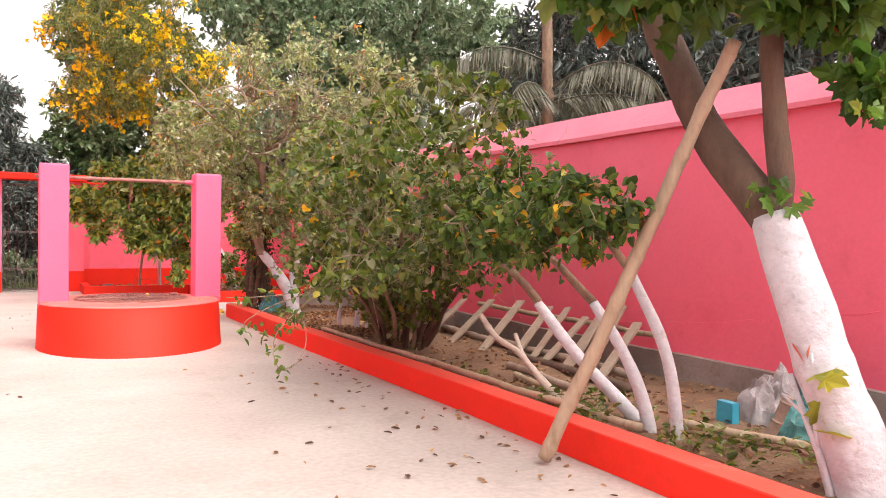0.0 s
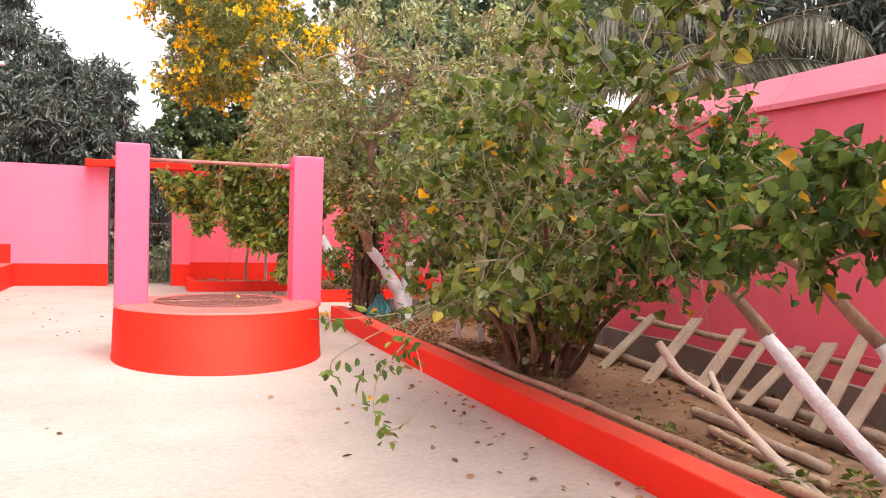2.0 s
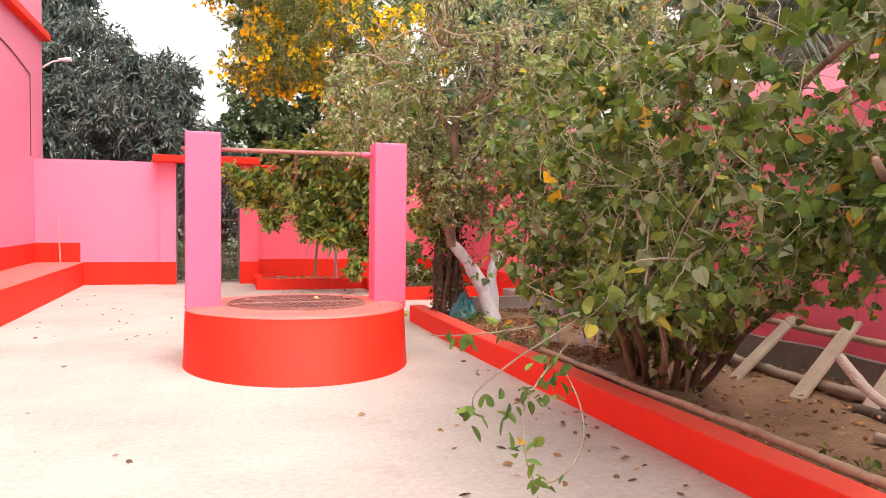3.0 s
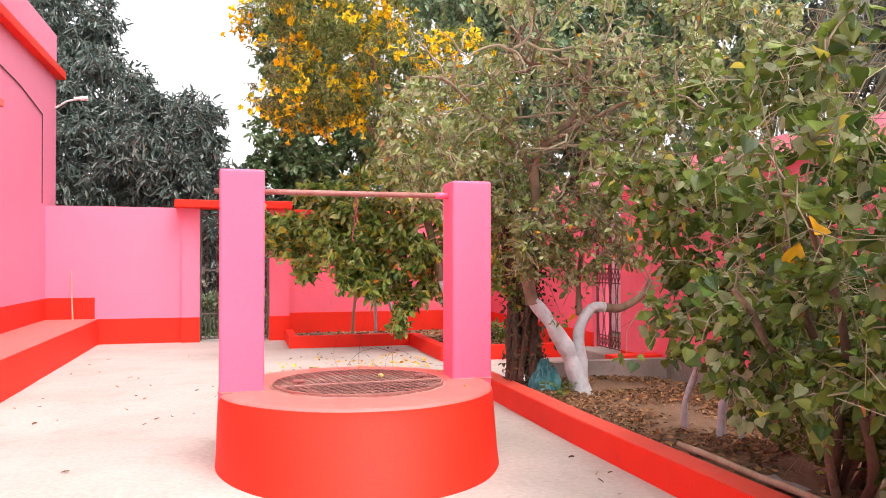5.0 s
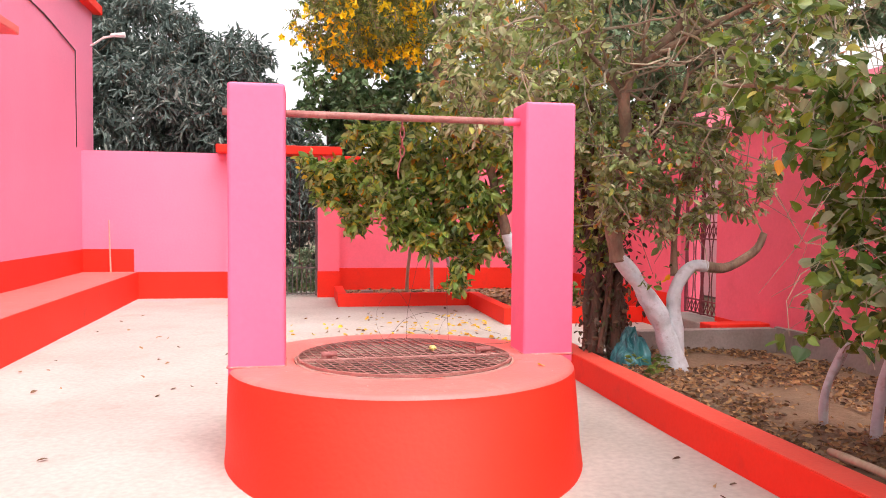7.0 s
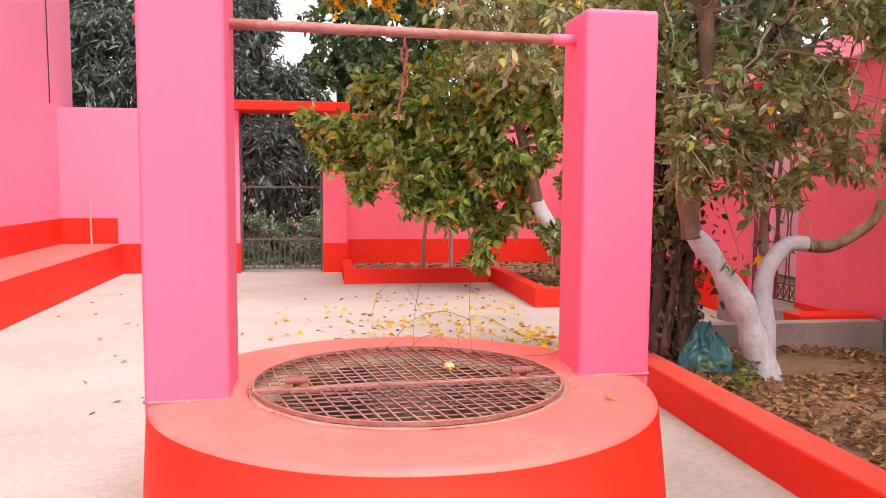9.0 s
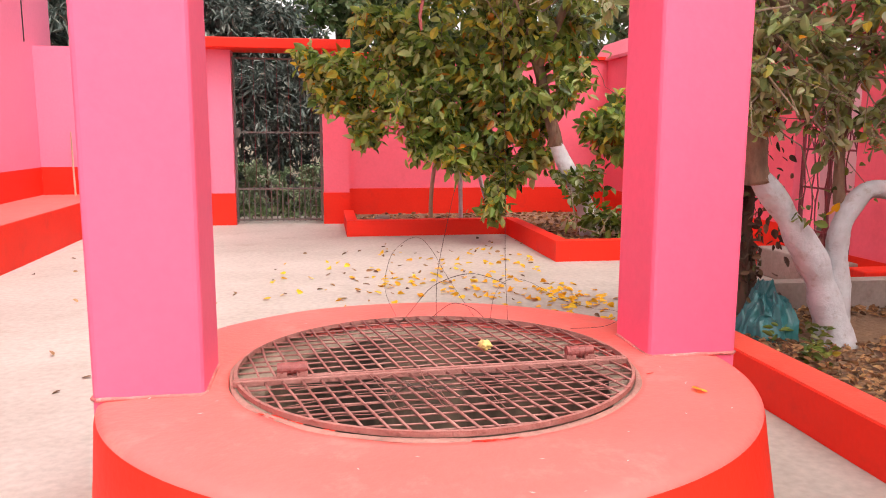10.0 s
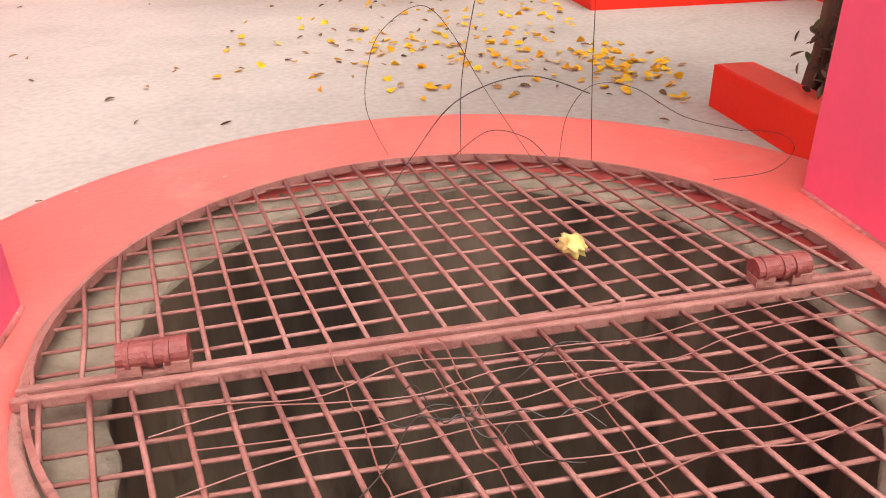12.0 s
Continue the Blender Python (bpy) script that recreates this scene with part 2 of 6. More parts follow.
# Leaf greens lightened and greyed so that far crowns carry air haze.
LEAF_HAZE = foliage("haze_paled_leaf", [(0.35, (0.20, 0.30, 0.16)), (0.3, (0.26, 0.36, 0.20)), (0.2, (0.14, 0.22, 0.12)), (0.15, (0.32, 0.40, 0.26))], through_light=0.35)
YOUNG_RED = foliage("young_red_leaf", [(0.6, (0.62, 0.13, 0.08)), (0.4, (0.66, 0.24, 0.10))], rough=0.5, through_light=0.4)
LIGHT_LOBED = foliage("yellow_green_lobed_leaf", [(0.6, (0.36, 0.36, 0.03)), (0.4, (0.24, 0.28, 0.03))], rough=0.5, through_light=0.4)
DRY_CREEPER = foliage("dry_creeper_leaf", [(0.4, (0.11, 0.075, 0.05)), (0.3, (0.07, 0.05, 0.035)), (0.2, (0.09, 0.10, 0.04)), (0.1, (0.18, 0.11, 0.06))], rough=0.8, through_light=0.1)
LEAF_FAR = foliage("far_green_leaf", [(0.35, (0.109, 0.186, 0.070)), (0.3, (0.155, 0.232, 0.093)), (0.2, (0.078, 0.139, 0.054)), (0.15, (0.202, 0.264, 0.139))], through_light=0.3)
LEAF_PALMATE = foliage("broad_lobed_leaf", [(0.4, (0.078, 0.194, 0.028)), (0.3, (0.116, 0.256, 0.034)), (0.2, (0.046, 0.132, 0.023)), (0.07, (0.232, 0.310, 0.046)), (0.03, (0.698, 0.217, 0.031))], through_light=0.45)
LEAF_PALM = foliage("palm_frond_leaf", [(0.5, (0.132, 0.139, 0.093)), (0.3, (0.186, 0.186, 0.132)), (0.2, (0.085, 0.101, 0.062))])
YELLOW = foliage("yellow_petal", [(0.6, (0.97, 0.69, 0.015)), (0.2, (0.95, 0.58, 0.012)), (0.2, (0.97, 0.76, 0.03))], rough=0.6, through_light=0.3)
FALLEN_YELLOW = foliage("fallen_yellow_petal", [(0.5, (0.93, 0.54, 0.012)), (0.3, (0.88, 0.42, 0.01)), (0.2, (0.95, 0.64, 0.03))], rough=0.6, through_light=0.2)
YELLOW_LEAF = foliage("yellowed_leaf", [(0.5, (0.85, 0.48, 0.02)), (0.3, (0.78, 0.33, 0.02)), (0.2, (0.75, 0.55, 0.06))], rough=0.5)
PEACH = foliage("peach_petal", [(0.5, (0.75, 0.36, 0.12)), (0.5, (0.70, 0.30, 0.10))], rough=0.6)
DEAD = foliage("dead_leaf", [(0.3, (0.33, 0.18, 0.08)), (0.25, (0.19, 0.10, 0.05)), (0.25, (0.43, 0.25, 0.11)), (0.2, (0.11, 0.06, 0.035))], rough=0.8, through_light=0.1)


# ---- mesh helpers ----
class Shape:
    """Collects vertices and faces of one mesh."""

    def __init__(self):
        self.v, self.f, self.n = [], [], 0

    def add(self, verts, faces):
        self.v.extend(verts)
        self.f.extend(tuple(i + self.n for i in face) for face in faces)
        self.n += len(verts)
        return self

    def box(self, x0, y0, z0, x1, y1, z1):
        return self.add([(x0, y0, z0), (x1, y0, z0), (x1, y1, z0), (x0, y1, z0), (x0, y0, z1), (x1, y0, z1), (x1, y1, z1), (x0, y1, z1)],
                        [(3, 2, 1, 0), (4, 5, 6, 7), (0, 1, 5, 4), (1, 2, 6, 5), (2, 3, 7, 6), (3, 0, 4, 7)])

    def tube(self, pts, radii, sides=8, caps=True):
        pts = [Vector(p) for p in pts]
        if not hasattr(radii, "__len__"):
            radii = [radii] * len(pts)
        up = Vector((0.13, 0.31, 0.94))
        verts = []
        for i, p in enumerate(pts):
            d = (pts[min(i + 1, len(pts) - 1)] - pts[max(i - 1, 0)]).normalized()
            a = d.cross(up)
            if a.length < 0.05:
                a = d.cross(Vector((1, 0, 0)))
            a.normalize()
            b = d.cross(a)
            for k in range(sides):
                w = 2 * math.pi * k / sides
                verts.append(tuple(p + (a * math.cos(w) + b * math.sin(w)) * radii[i]))
        faces = [(i * sides + k, i * sides + (k + 1) % sides, (i + 1) * sides + (k + 1) % sides, (i + 1) * sides + k) for i in range(len(pts) - 1) for k in range(sides)]
        if caps:
            faces += [tuple(range(sides))[::-1], tuple(range((len(pts) - 1) * sides, len(pts) * sides))]
        return self.add(verts, faces)

    def lathe(self, cx, cy, profile, sides=96, sx=1.0, sy=1.0):
        verts = [(cx + r * sx * math.cos(2 * math.pi * k / sides), cy + r * sy * math.sin(2 * math.pi * k / sides), z) for r, z in profile for k in range(sides)]
        faces = [(i * sides + k, i * sides + (k + 1) % sides, (i + 1) * sides + (k + 1) % sides, (i + 1) * sides + k) for i in range(len(profile) - 1) for k in range(sides)]
        return self.add(verts, faces)


def mesh_of(name, shape, material, bevel=0.0, smooth=False, segments=2):
    me = bpy.data.meshes.new(name)
    me.from_pydata(shape.v, [], shape.f)
    if bevel:
        bm = bmesh.new()
        bm.from_mesh(me)
        edges = [e for e in bm.edges if len(e.link_faces) == 2 and e.calc_face_angle(0) > 0.5]
        bmesh.ops.bevel(bm, geom=edges, offset=bevel, segments=segments, profile=0.5, affect="EDGES", clamp_overlap=True)
        bm.to_mesh(me)
        bm.free()
    if smooth:
        me.polygons.foreach_set("use_smooth", [True] * len(me.polygons))
    me.materials.append(material)
    return me


def part(name, shape, material, parent=None, label="", bevel=0.0, smooth=False, kind="", segments=2):
    ob = new(name, mesh_of(name, shape, material, bevel, smooth, segments))
    if parent:
        ob.parent = parent
    return tagged(ob, label=label, kind=kind)


def thing(name, label, category, group="", at=(0, 0, 0), kind=""):
    ob = new(name)
    ob.location = at
    ob.empty_display_size = 0.1
    return tagged(ob, label, category, group, kind)


def solid(name, shape, material, label, category="", kind="structure", bevel=0.0, smooth=False, group="", segments=2):
    return tagged(part(name, shape, material, None, "", bevel, smooth, "", segments), label, category, group, kind)


def rough_box(shape, x0, y0, z0, x1, y1, z1, step=0.35, wob=0.006, seed=0.0):
    """A plastered block: its faces are cut into a grid and waver a little."""
    def grid(o, a, b):
        o, a, b = Vector(o), Vector(a), Vector(b)
        na, nb = max(1, int(a.length / step)), max(1, int(b.length / step))
        verts = []
        for i in range(na + 1):
            for j in range(nb + 1):
                p = o + a * (i / na) + b * (j / nb)
                w = noise.noise_vector(p * 1.3 + Vector((seed, 0, 0))) * wob
                verts.append(tuple(p + w))
        shape.add(verts, [(i * (nb + 1) + j, (i + 1) * (nb + 1) + j, (i + 1) * (nb + 1) + j + 1, i * (nb + 1) + j + 1) for i in range(na) for j in range(nb)])
    dx, dy, dz = (x1 - x0, 0, 0), (0, y1 - y0, 0), (0, 0, z1 - z0)
    grid((x0, y0, z0), dx, dz)
    grid((x1, y1, z0), (x0 - x1, 0, 0), dz)
    grid((x0, y1, z0), (0, y0 - y1, 0), dz)
    grid((x1, y0, z0), dy, dz)
    grid((x0, y0, z1), dx, dy)
    grid((x0, y1, z0), dx, (0, y0 - y1, 0))
    return shape


OVATE_FAR = ([(0, 0, 0), (-0.27, 0.28, 0.07), (-0.24, 0.66, 0.05), (0, 1, -0.1), (0.24, 0.66, 0.05), (0.27, 0.28, 0.07)], [(0, 3, 2, 1), (0, 5, 4, 3)])


def leaf_outline(half, tip=-0.1):
    """A leaf folded along its rib from one half of its outline."""
    n = len(half)
    verts = [(0, 0, 0)] + list(half) + [(0, 1, tip)] + [(-x, y, z) for x, y, z in half[::-1]]
    return verts, [tuple(range(0, n + 2)), (0,) + tuple(range(n + 1, 2 * n + 2))]


OVATE = leaf_outline([(0.14, 0.10, 0.04), (0.25, 0.30, 0.08), (0.26, 0.52, 0.07), (0.18, 0.76, 0.03), (0.07, 0.93, -0.05)])
HEART = leaf_outline([(0.20, -0.07, 0.02), (0.38, 0.0, 0.06), (0.47, 0.18, 0.10), (0.44, 0.40, 0.09), (0.31, 0.64, 0.06), (0.14, 0.86, 0.0)])
LANCE = ([(0, 0, 0), (-0.12, 0.3, 0.05), (-0.1, 0.68, 0.0), (0, 1, -0.16), (0.1, 0.68, 0.0), (0.12, 0.3, 0.05)], [(0, 3, 2, 1), (0, 5, 4, 3)])
LOBED = ([(0, 0, 0), (-0.2, -0.08, 0), (-0.52, 0.02, 0.02), (-0.34, 0.24, 0.05), (-0.55, 0.50, 0.0), (-0.29, 0.56, 0.04), (-0.2, 0.78, 0.0), (0, 1, -0.1),
          (0.2, 0.78, 0.0), (0.29, 0.56, 0.04), (0.55, 0.50, 0.0), (0.34, 0.24, 0.05), (0.52, 0.02, 0.02), (0.2, -0.08, 0)],
         [(0, 3, 2, 1), (0, 5, 4, 3), (0, 7, 6, 5), (0, 9, 8, 7), (0, 11, 10, 9), (0, 13, 12, 11)])


def leaf_mesh(name, kind, places, ways, sizes, material, rng, droop=0.35):
    """Many leaves as one mesh: places, the way each stalk points, sizes."""
    base, faces = np.array(kind[0]), kind[1]
    n = len(places)
    p, d, s = np.array(places, float), np.array(ways, float), np.array(sizes, float)
    d[:, 2] -= droop
    d /= np.linalg.norm(d, axis=1)[:, None] + 1e-9
    r = rng.normal(size=(n, 3)) * 0.75
    r[:, 2] += 1.0
    side = np.cross(d, r)
    side /= np.linalg.norm(side, axis=1)[:, None] + 1e-9
    up = np.cross(side, d)
    wide = rng.uniform(0.8, 1.2, size=(n, 1, 1))
    v = p[:, None, :] + s[:, None, None] * (base[None, :, 0:1] * wide * side[:, None, :] + base[None, :, 1:2] * d[:, None, :] + base[None, :, 2:3] * up[:, None, :])
    k = len(base)
    me = bpy.data.meshes.new(name)
    allf = [tuple(i * k + q for q in f) for i in range(n) for f in faces]
    me.from_pydata(v.reshape(-1, 3).tolist(), [], allf)
    me.materials.append(material)
    return me


def crown_of(parent, rng, blobs, anchors, twigs, per, leaf, size, leaf_mat, twig_mat, twig_r=0.006, droop=0.35, spread=0.45, arch=0.25, extra=None, name="crown", shell=0.55):
    """Twigs grow from the nearest limb to points of the blobs and carry leaves along their outer part.
    blobs: rows of (share, centre, radii)."""
    shares = np.array([b[0] for b in blobs], float)
    shares /= shares.sum()
    A = np.array(anchors, float)
    tw, places, ways, sizes, tips = Shape(), [], [], [], []
    for _ in range(twigs):
        _, c, rad = blobs[rng.choice(len(blobs), p=shares)]
        u = rng.normal(size=3)
        u /= np.linalg.norm(u)
        tip = np.array(c) + u * np.array(rad) * (shell + (1 - shell) * rng.random() if rng.random() < 0.7 else rng.random() ** 0.5)
        near = A[np.argsort(np.linalg.norm((A - tip) * (1, 1, 0.8), axis=1))[:4]]
        start = near[rng.integers(len(near))]
        span = np.linalg.norm(tip - start)
        mid1 = start + (tip - start) * 0.4 + rng.normal(size=3) * 0.09 * span + np.array((0, 0, arch * span * 0.7))
        mid2 = start + (tip - start) * 0.75 + rng.normal(size=3) * 0.06 * span + np.array((0, 0, arch * span * 0.5))
        line = [start, mid1, mid2, tip]
        ends = [line[0] * 2 - line[1]] + line + [line[3] * 2 - line[2]]
        curve = []
        for k in range(3):
            a, b, c, d = ends[k:k + 4]
            for g in (0.0, 0.34, 0.67):
                curve.append(0.5 * (2 * b + (c - a) * g + (2 * a - 5 * b + 4 * c - d) * g * g + (3 * b - a - 3 * c + d) * g ** 3) + rng.normal(size=3) * 0.012 * span)
        curve.append(tip)
        tw.tube(curve, [twig_r * (1.5 - 1.15 * k / 9) for k in range(10)], 4, False)
        tips.append((tip, tip - mid2))
        A = np.vstack([A, mid1, mid2])
        keep = min(1.0, spread / max(span, 1e-3))
        for q in range(per):
            f = 1 - keep * rng.random() ** 1.1
            seg = 0 if f < 0.4 else (1 if f < 0.75 else 2)
            g = (f - (0, 0.4, 0.75)[seg]) / (0.4, 0.35, 0.25)[seg]
            at = line[seg] + (line[seg + 1] - line[seg]) * g
            w = (line[seg + 1] - line[seg]) / (np.linalg.norm(line[seg + 1] - line[seg]) + 1e-6) * 0.5 + rng.normal(size=3) * 0.8
            places.append(at + rng.normal(size=3) * size * 0.35)
            ways.append(w)
            sizes.append(size * rng.uniform(0.55, 1.25))
    ob = new(name, leaf_mesh(name, leaf, places, ways, sizes, leaf_mat, rng, droop))
    ob.parent = parent
    tagged(ob, kind="stuff")
    t = part("twig_tangle", tw, twig_mat, parent, kind="stuff")
    return tips


def along(pts, n):
    """n points spread evenly by index along a line of points."""
    out = []
    for i in range(n):
        f = i / (n - 1) * (len(pts) - 1)
        k = min(int(f), len(pts) - 2)
        out.append(Vector(pts[k]).lerp(Vector(pts[k + 1]), f - k))
    return out


def limb(pts, r0, r1, steps=14, wob=0.02, seed=0.0, sides=10, knots=0.12):
    """A tapering limb through rough points, smoothed and slightly crooked."""
    P = [Vector(p) for p in pts]
    fine = []
    for i in range(steps + 1):
        f = i / steps * (len(P) - 1)
        k = min(int(f), len(P) - 2)
        g = f - k
        a, b, c, d = P[max(k - 1, 0)], P[k], P[k + 1], P[min(k + 2, len(P) - 1)]
        q = 0.5 * ((2 * b) + (c - a) * g + (2 * a - 5 * b + 4 * c - d) * g * g + (3 * b - a - 3 * c + d) * g ** 3)
        fine.append(q + noise.noise_vector(q * 3 + Vector((seed, seed, 0))) * wob)
    radii = [(r0 + (r1 - r0) * i / steps) * (1 + knots * noise.noise(fine[i] * 6 + Vector((0, seed, 0)))) for i in range(steps + 1)]
    return fine, radii


# ---- the yard: floor, ground, walls ----
WX, WY = 2.43, 9.36          # middle of the well
WALL_X, BACK_Y, LEFT_X, SOUTH_Y = 6.12, 17.6, -1.45, -6.0


def sheet_with_hole(x0, y0, x1, y1, z, r, half=1.3):
    s, n = Shape(), 48
    ring = []
    for k in range(n):
        w = 2 * math.pi * k / n
        c, d = math.cos(w), math.sin(w)
        m = half / max(abs(c), abs(d))
        ring.append((WX + r * c, WY + r * d, z))
        ring.append((WX + m * c, WY + m * d, z))
    s.add(ring, [(2 * k, 2 * k + 1, (2 * k + 3) % (2 * n), (2 * k + 2) % (2 * n)) for k in range(n)])
    a, b, c, d = WX - half, WX + half, WY - half, WY + half
    for q in ((x0, y0, a, c), (a, y0, b, c), (b, y0, x1, c), (x0, c, a, d), (b, c, x1, d), (x0, d, a, y1), (a, d, b, y1), (b, d, x1, y1)):
        s.add([(q[0], q[1], z), (q[2], q[1], z), (q[2], q[3], z), (q[0], q[3], z)], [(0, 1, 2, 3)])
    return s


solid("ground", sheet_with_hole(-900, -900, 900, 900, -0.03, 0.62), EARTH, "bare brown earth reaching to the horizon", "ground")
solid("floor", sheet_with_hole(LEFT_X, SOUTH_Y, WALL_X, 18.6, 0.0, 0.6), CONCRETE, "pale cream concrete yard floor with faint stains", "floor")

# long boundary wall with its sloped coping; a narrow grille gate near its end
GATE_Y0, GATE_Y1 = 12.42, 13.2
s = Shape()
rough_box(s, WALL_X, SOUTH_Y, 0.0, WALL_X + 0.25, GATE_Y0, 2.26, 0.4, 0.008)
rough_box(s, WALL_X, GATE_Y1, 0.0, WALL_X + 0.25, 18.2, 2.26, 0.4, 0.008)
rough_box(s, WALL_X, GATE_Y0, 2.02, WALL_X + 0.25, GATE_Y1, 2.26, 0.4, 0.004)
solid("wall_east", s, PINK, "long pink plastered boundary wall, slightly uneven", "wall", smooth=False)
s = Shape()
ny = 60
ys = [SOUTH_Y + (18.2 - SOUTH_Y) * i / ny for i in range(ny + 1)]
prof = [(WALL_X - 0.05, 2.235), (WALL_X - 0.05, 2.275), (WALL_X + 0.10, 2.50), (WALL_X + 0.32, 2.50), (WALL_X + 0.32, 2.235)]
verts = [(x + 0.006 * noise.noise((y * 2, x, z)), y, z + 0.008 * noise.noise((y * 1.3, z, 4))) for y in ys for x, z in prof]
np_ = len(prof)
s.add(verts, [(i * np_ + k, i * np_ + (k + 1) % np_, (i + 1) * np_ + (k + 1) % np_, (i + 1) * np_ + k) for i in range(ny) for k in range(np_)] + [tuple(range(np_)), tuple(range(ny * np_, ny * np_ + np_))[::-1]])
solid("coping", s, COPING, "sloped pink coping along the wall top, paled as if skylit", "coping")
s = Shape()
n = 70
top = [0.345 + 0.02 * noise.noise((i * 0.35, 1, 0)) for i in range(n + 1)]
v = []
for i in range(n + 1):
    y = SOUTH_Y + (11.35 - SOUTH_Y) * i / n
    v += [(WALL_X - 0.035, y, 0.0), (WALL_X - 0.03, y, top[i]), (WALL_X + 0.02, y, top[i] + 0.012)]
s.add(v, [(i * 3 + k, (i + 1) * 3 + k, (i + 1) * 3 + k + 1, i * 3 + k + 1) for i in range(n) for k in range(2)])
solid("plinth", s, CEMENT, "rough grey cement plinth at the foot of the pink wall", "plinth")
s = Shape()
s.box(WALL_X - 0.006, 11.4, 0.0, WALL_X + 0.02, GATE_Y0 - 0.002, 0.30)
s.box(WALL_X - 0.006, GATE_Y1 + 0.002, 0.0, WALL_X + 0.02, BACK_Y + 0.1, 0.44)
solid("baseboard_east", s, RED, "bright red painted band along the wall foot", "painted band")

seam = [(WALL_X - 0.001, 6.9 - 0.11 * k, 0.47 + 0.0016 * k * k * 0.18 + 0.03 * noise.noise((k * 0.6, 0, 3))) for k in range(38)]
solid("plaster_seam", Shape().tube(seam, [0.0015 + 0.006 * abs(noise.noise((k * 0.9, 5, 0))) for k in range(38)], 6), PINK, "uneven seam in the pink plaster", "plaster seam", smooth=True)

# back wall, its piers, gate slab and red band
s = rough_box(Shape(), LEFT_X, BACK_Y, 0, 0.66, BACK_Y + 0.2, 2.28, 0.4, 0.006)
solid("wall_north_1", s, PINK_BUILDING, "pink plastered back wall", "wall")
s = rough_box(Shape(), 2.44, BACK_Y + 0.16, 0, WALL_X, BACK_Y + 0.36, 2.24, 0.4, 0.006, 3)
solid("wall_north_2", s, PINK, "pink plastered back wall behind the planting bed", "wall")
solid("coping_north", Shape().box(2.46, BACK_Y + 0.12, 2.242, WALL_X, BACK_Y + 0.4, 2.29), RED, "thin red coping on the back wall", "coping", bevel=0.008)
for i, (x0, x1) in enumerate(((0.662, 0.95), (2.11, 2.45))):
    solid(f"pillar_{i + 1}", rough_box(Shape(), x0, BACK_Y - 0.06, 0, x1, BACK_Y + 0.24, 2.268, 0.4, 0.004, i + 5), PINK_BUILDING if i == 0 else PINK, "pink plastered gate pier", "gate pier")
solid("lintel", Shape().box(0.56, BACK_Y - 0.34, 2.27, 2.48, BACK_Y + 0.3, 2.40), RED, "red painted concrete slab over the gate", "lintel", bevel=0.012)
s = Shape()
s.box(-0.70, BACK_Y - 0.006, 0, 0.655, BACK_Y + 0.01, 0.42)
s.box(0.656, BACK_Y - 0.068, 0, 0.956, BACK_Y + 0.02, 0.423)
s.box(2.104, BACK_Y - 0.068, 0, 2.456, BACK_Y + 0.02, 0.423)
s.box(2.457, BACK_Y + 0.152, 0, WALL_X - 0.01, BACK_Y + 0.17, 0.46)
s.box(LEFT_X + 0.01, BACK_Y - 0.006, 0.42, -0.70, BACK_Y + 0.01, 0.775)
solid("baseboard_north", s, RED, "bright red painted band along the back wall", "painted band")

# building, its parapet, cornice and ledge
s = rough_box(Shape(), LEFT_X - 0.3, 9.0, 0, LEFT_X, 18.3, 5.25, 0.5, 0.006, 9)
rough_box(s, LEFT_X - 0.2, SOUTH_Y, 0, LEFT_X, 8.99, 2.3, 0.5, 0.006, 9)
solid("wall_west", s, PINK_BUILDING, "tall pink plastered building wall", "wall")
s = Shape()
s.box(LEFT_X - 0.02, 9.0, 4.52, LEFT_X + 0.13, 18.42, 4.66)
s.box(LEFT_X - 0.32, 18.3, 4.52, LEFT_X - 0.02, 18.42, 4.66)
solid("cornice", s, RED, "red painted cornice below the parapet", "cornice", bevel=0.012)
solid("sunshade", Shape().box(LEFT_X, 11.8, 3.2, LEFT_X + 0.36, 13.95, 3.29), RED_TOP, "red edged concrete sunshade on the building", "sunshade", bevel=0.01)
solid("ledge", rough_box(Shape(), LEFT_X, 6.0, 0, -0.645, BACK_Y - 0.01, 0.415, 0.3, 0.005, 2), RED, "long red painted plinth ledge beside the building", "ledge")
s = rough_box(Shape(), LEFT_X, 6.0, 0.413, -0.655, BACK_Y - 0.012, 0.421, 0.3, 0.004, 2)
solid("ledge_top", s, RED_TOP, "worn red ledge top, lightened as if skylit", "ledge top")
solid("baseboard_west", Shape().box(LEFT_X - 0.01, SOUTH_Y, 0, LEFT_X + 0.008, 18.3, 0.77), RED, "bright red painted band along the building", "painted band")
solid("wall_south", rough_box(Shape(), LEFT_X, SOUTH_Y - 0.2, 0, WALL_X, SOUTH_Y, 2.3, 0.6, 0.006, 4), PINK, "pink plastered wall closing the yard", "wall")

# red kerb of the long bed and its soil
KX0, KX1 = 4.05, 4.24


def kerb_line(shape):
    """The kerb runs slightly askew: it draws nearer the wall towards the yard's entrance."""
    shape.v = [(x + 0.028 * min(max(9.6 - y, 0.0), 4.6), y, z) for x, y, z in shape.v]
    return shape


s = kerb_line(rough_box(Shape(), KX0, SOUTH_Y, 0, KX1, 11.72, 0.195, 0.12, 0.005, 1))
solid("kerb", s, RED, "bright red painted concrete kerb along the bed", "kerb", bevel=0.0)
s = kerb_line(rough_box(Shape(), KX0 + 0.012, SOUTH_Y, 0.194, KX1 - 0.004, 11.71, 0.200, 0.12, 0.004, 1))
solid("kerb_top", s, KERB_TOP, "scuffed red kerb top, lightened as sky sheen", "kerb top")
s = Shape()
nx, ny = 20, 160
v = []
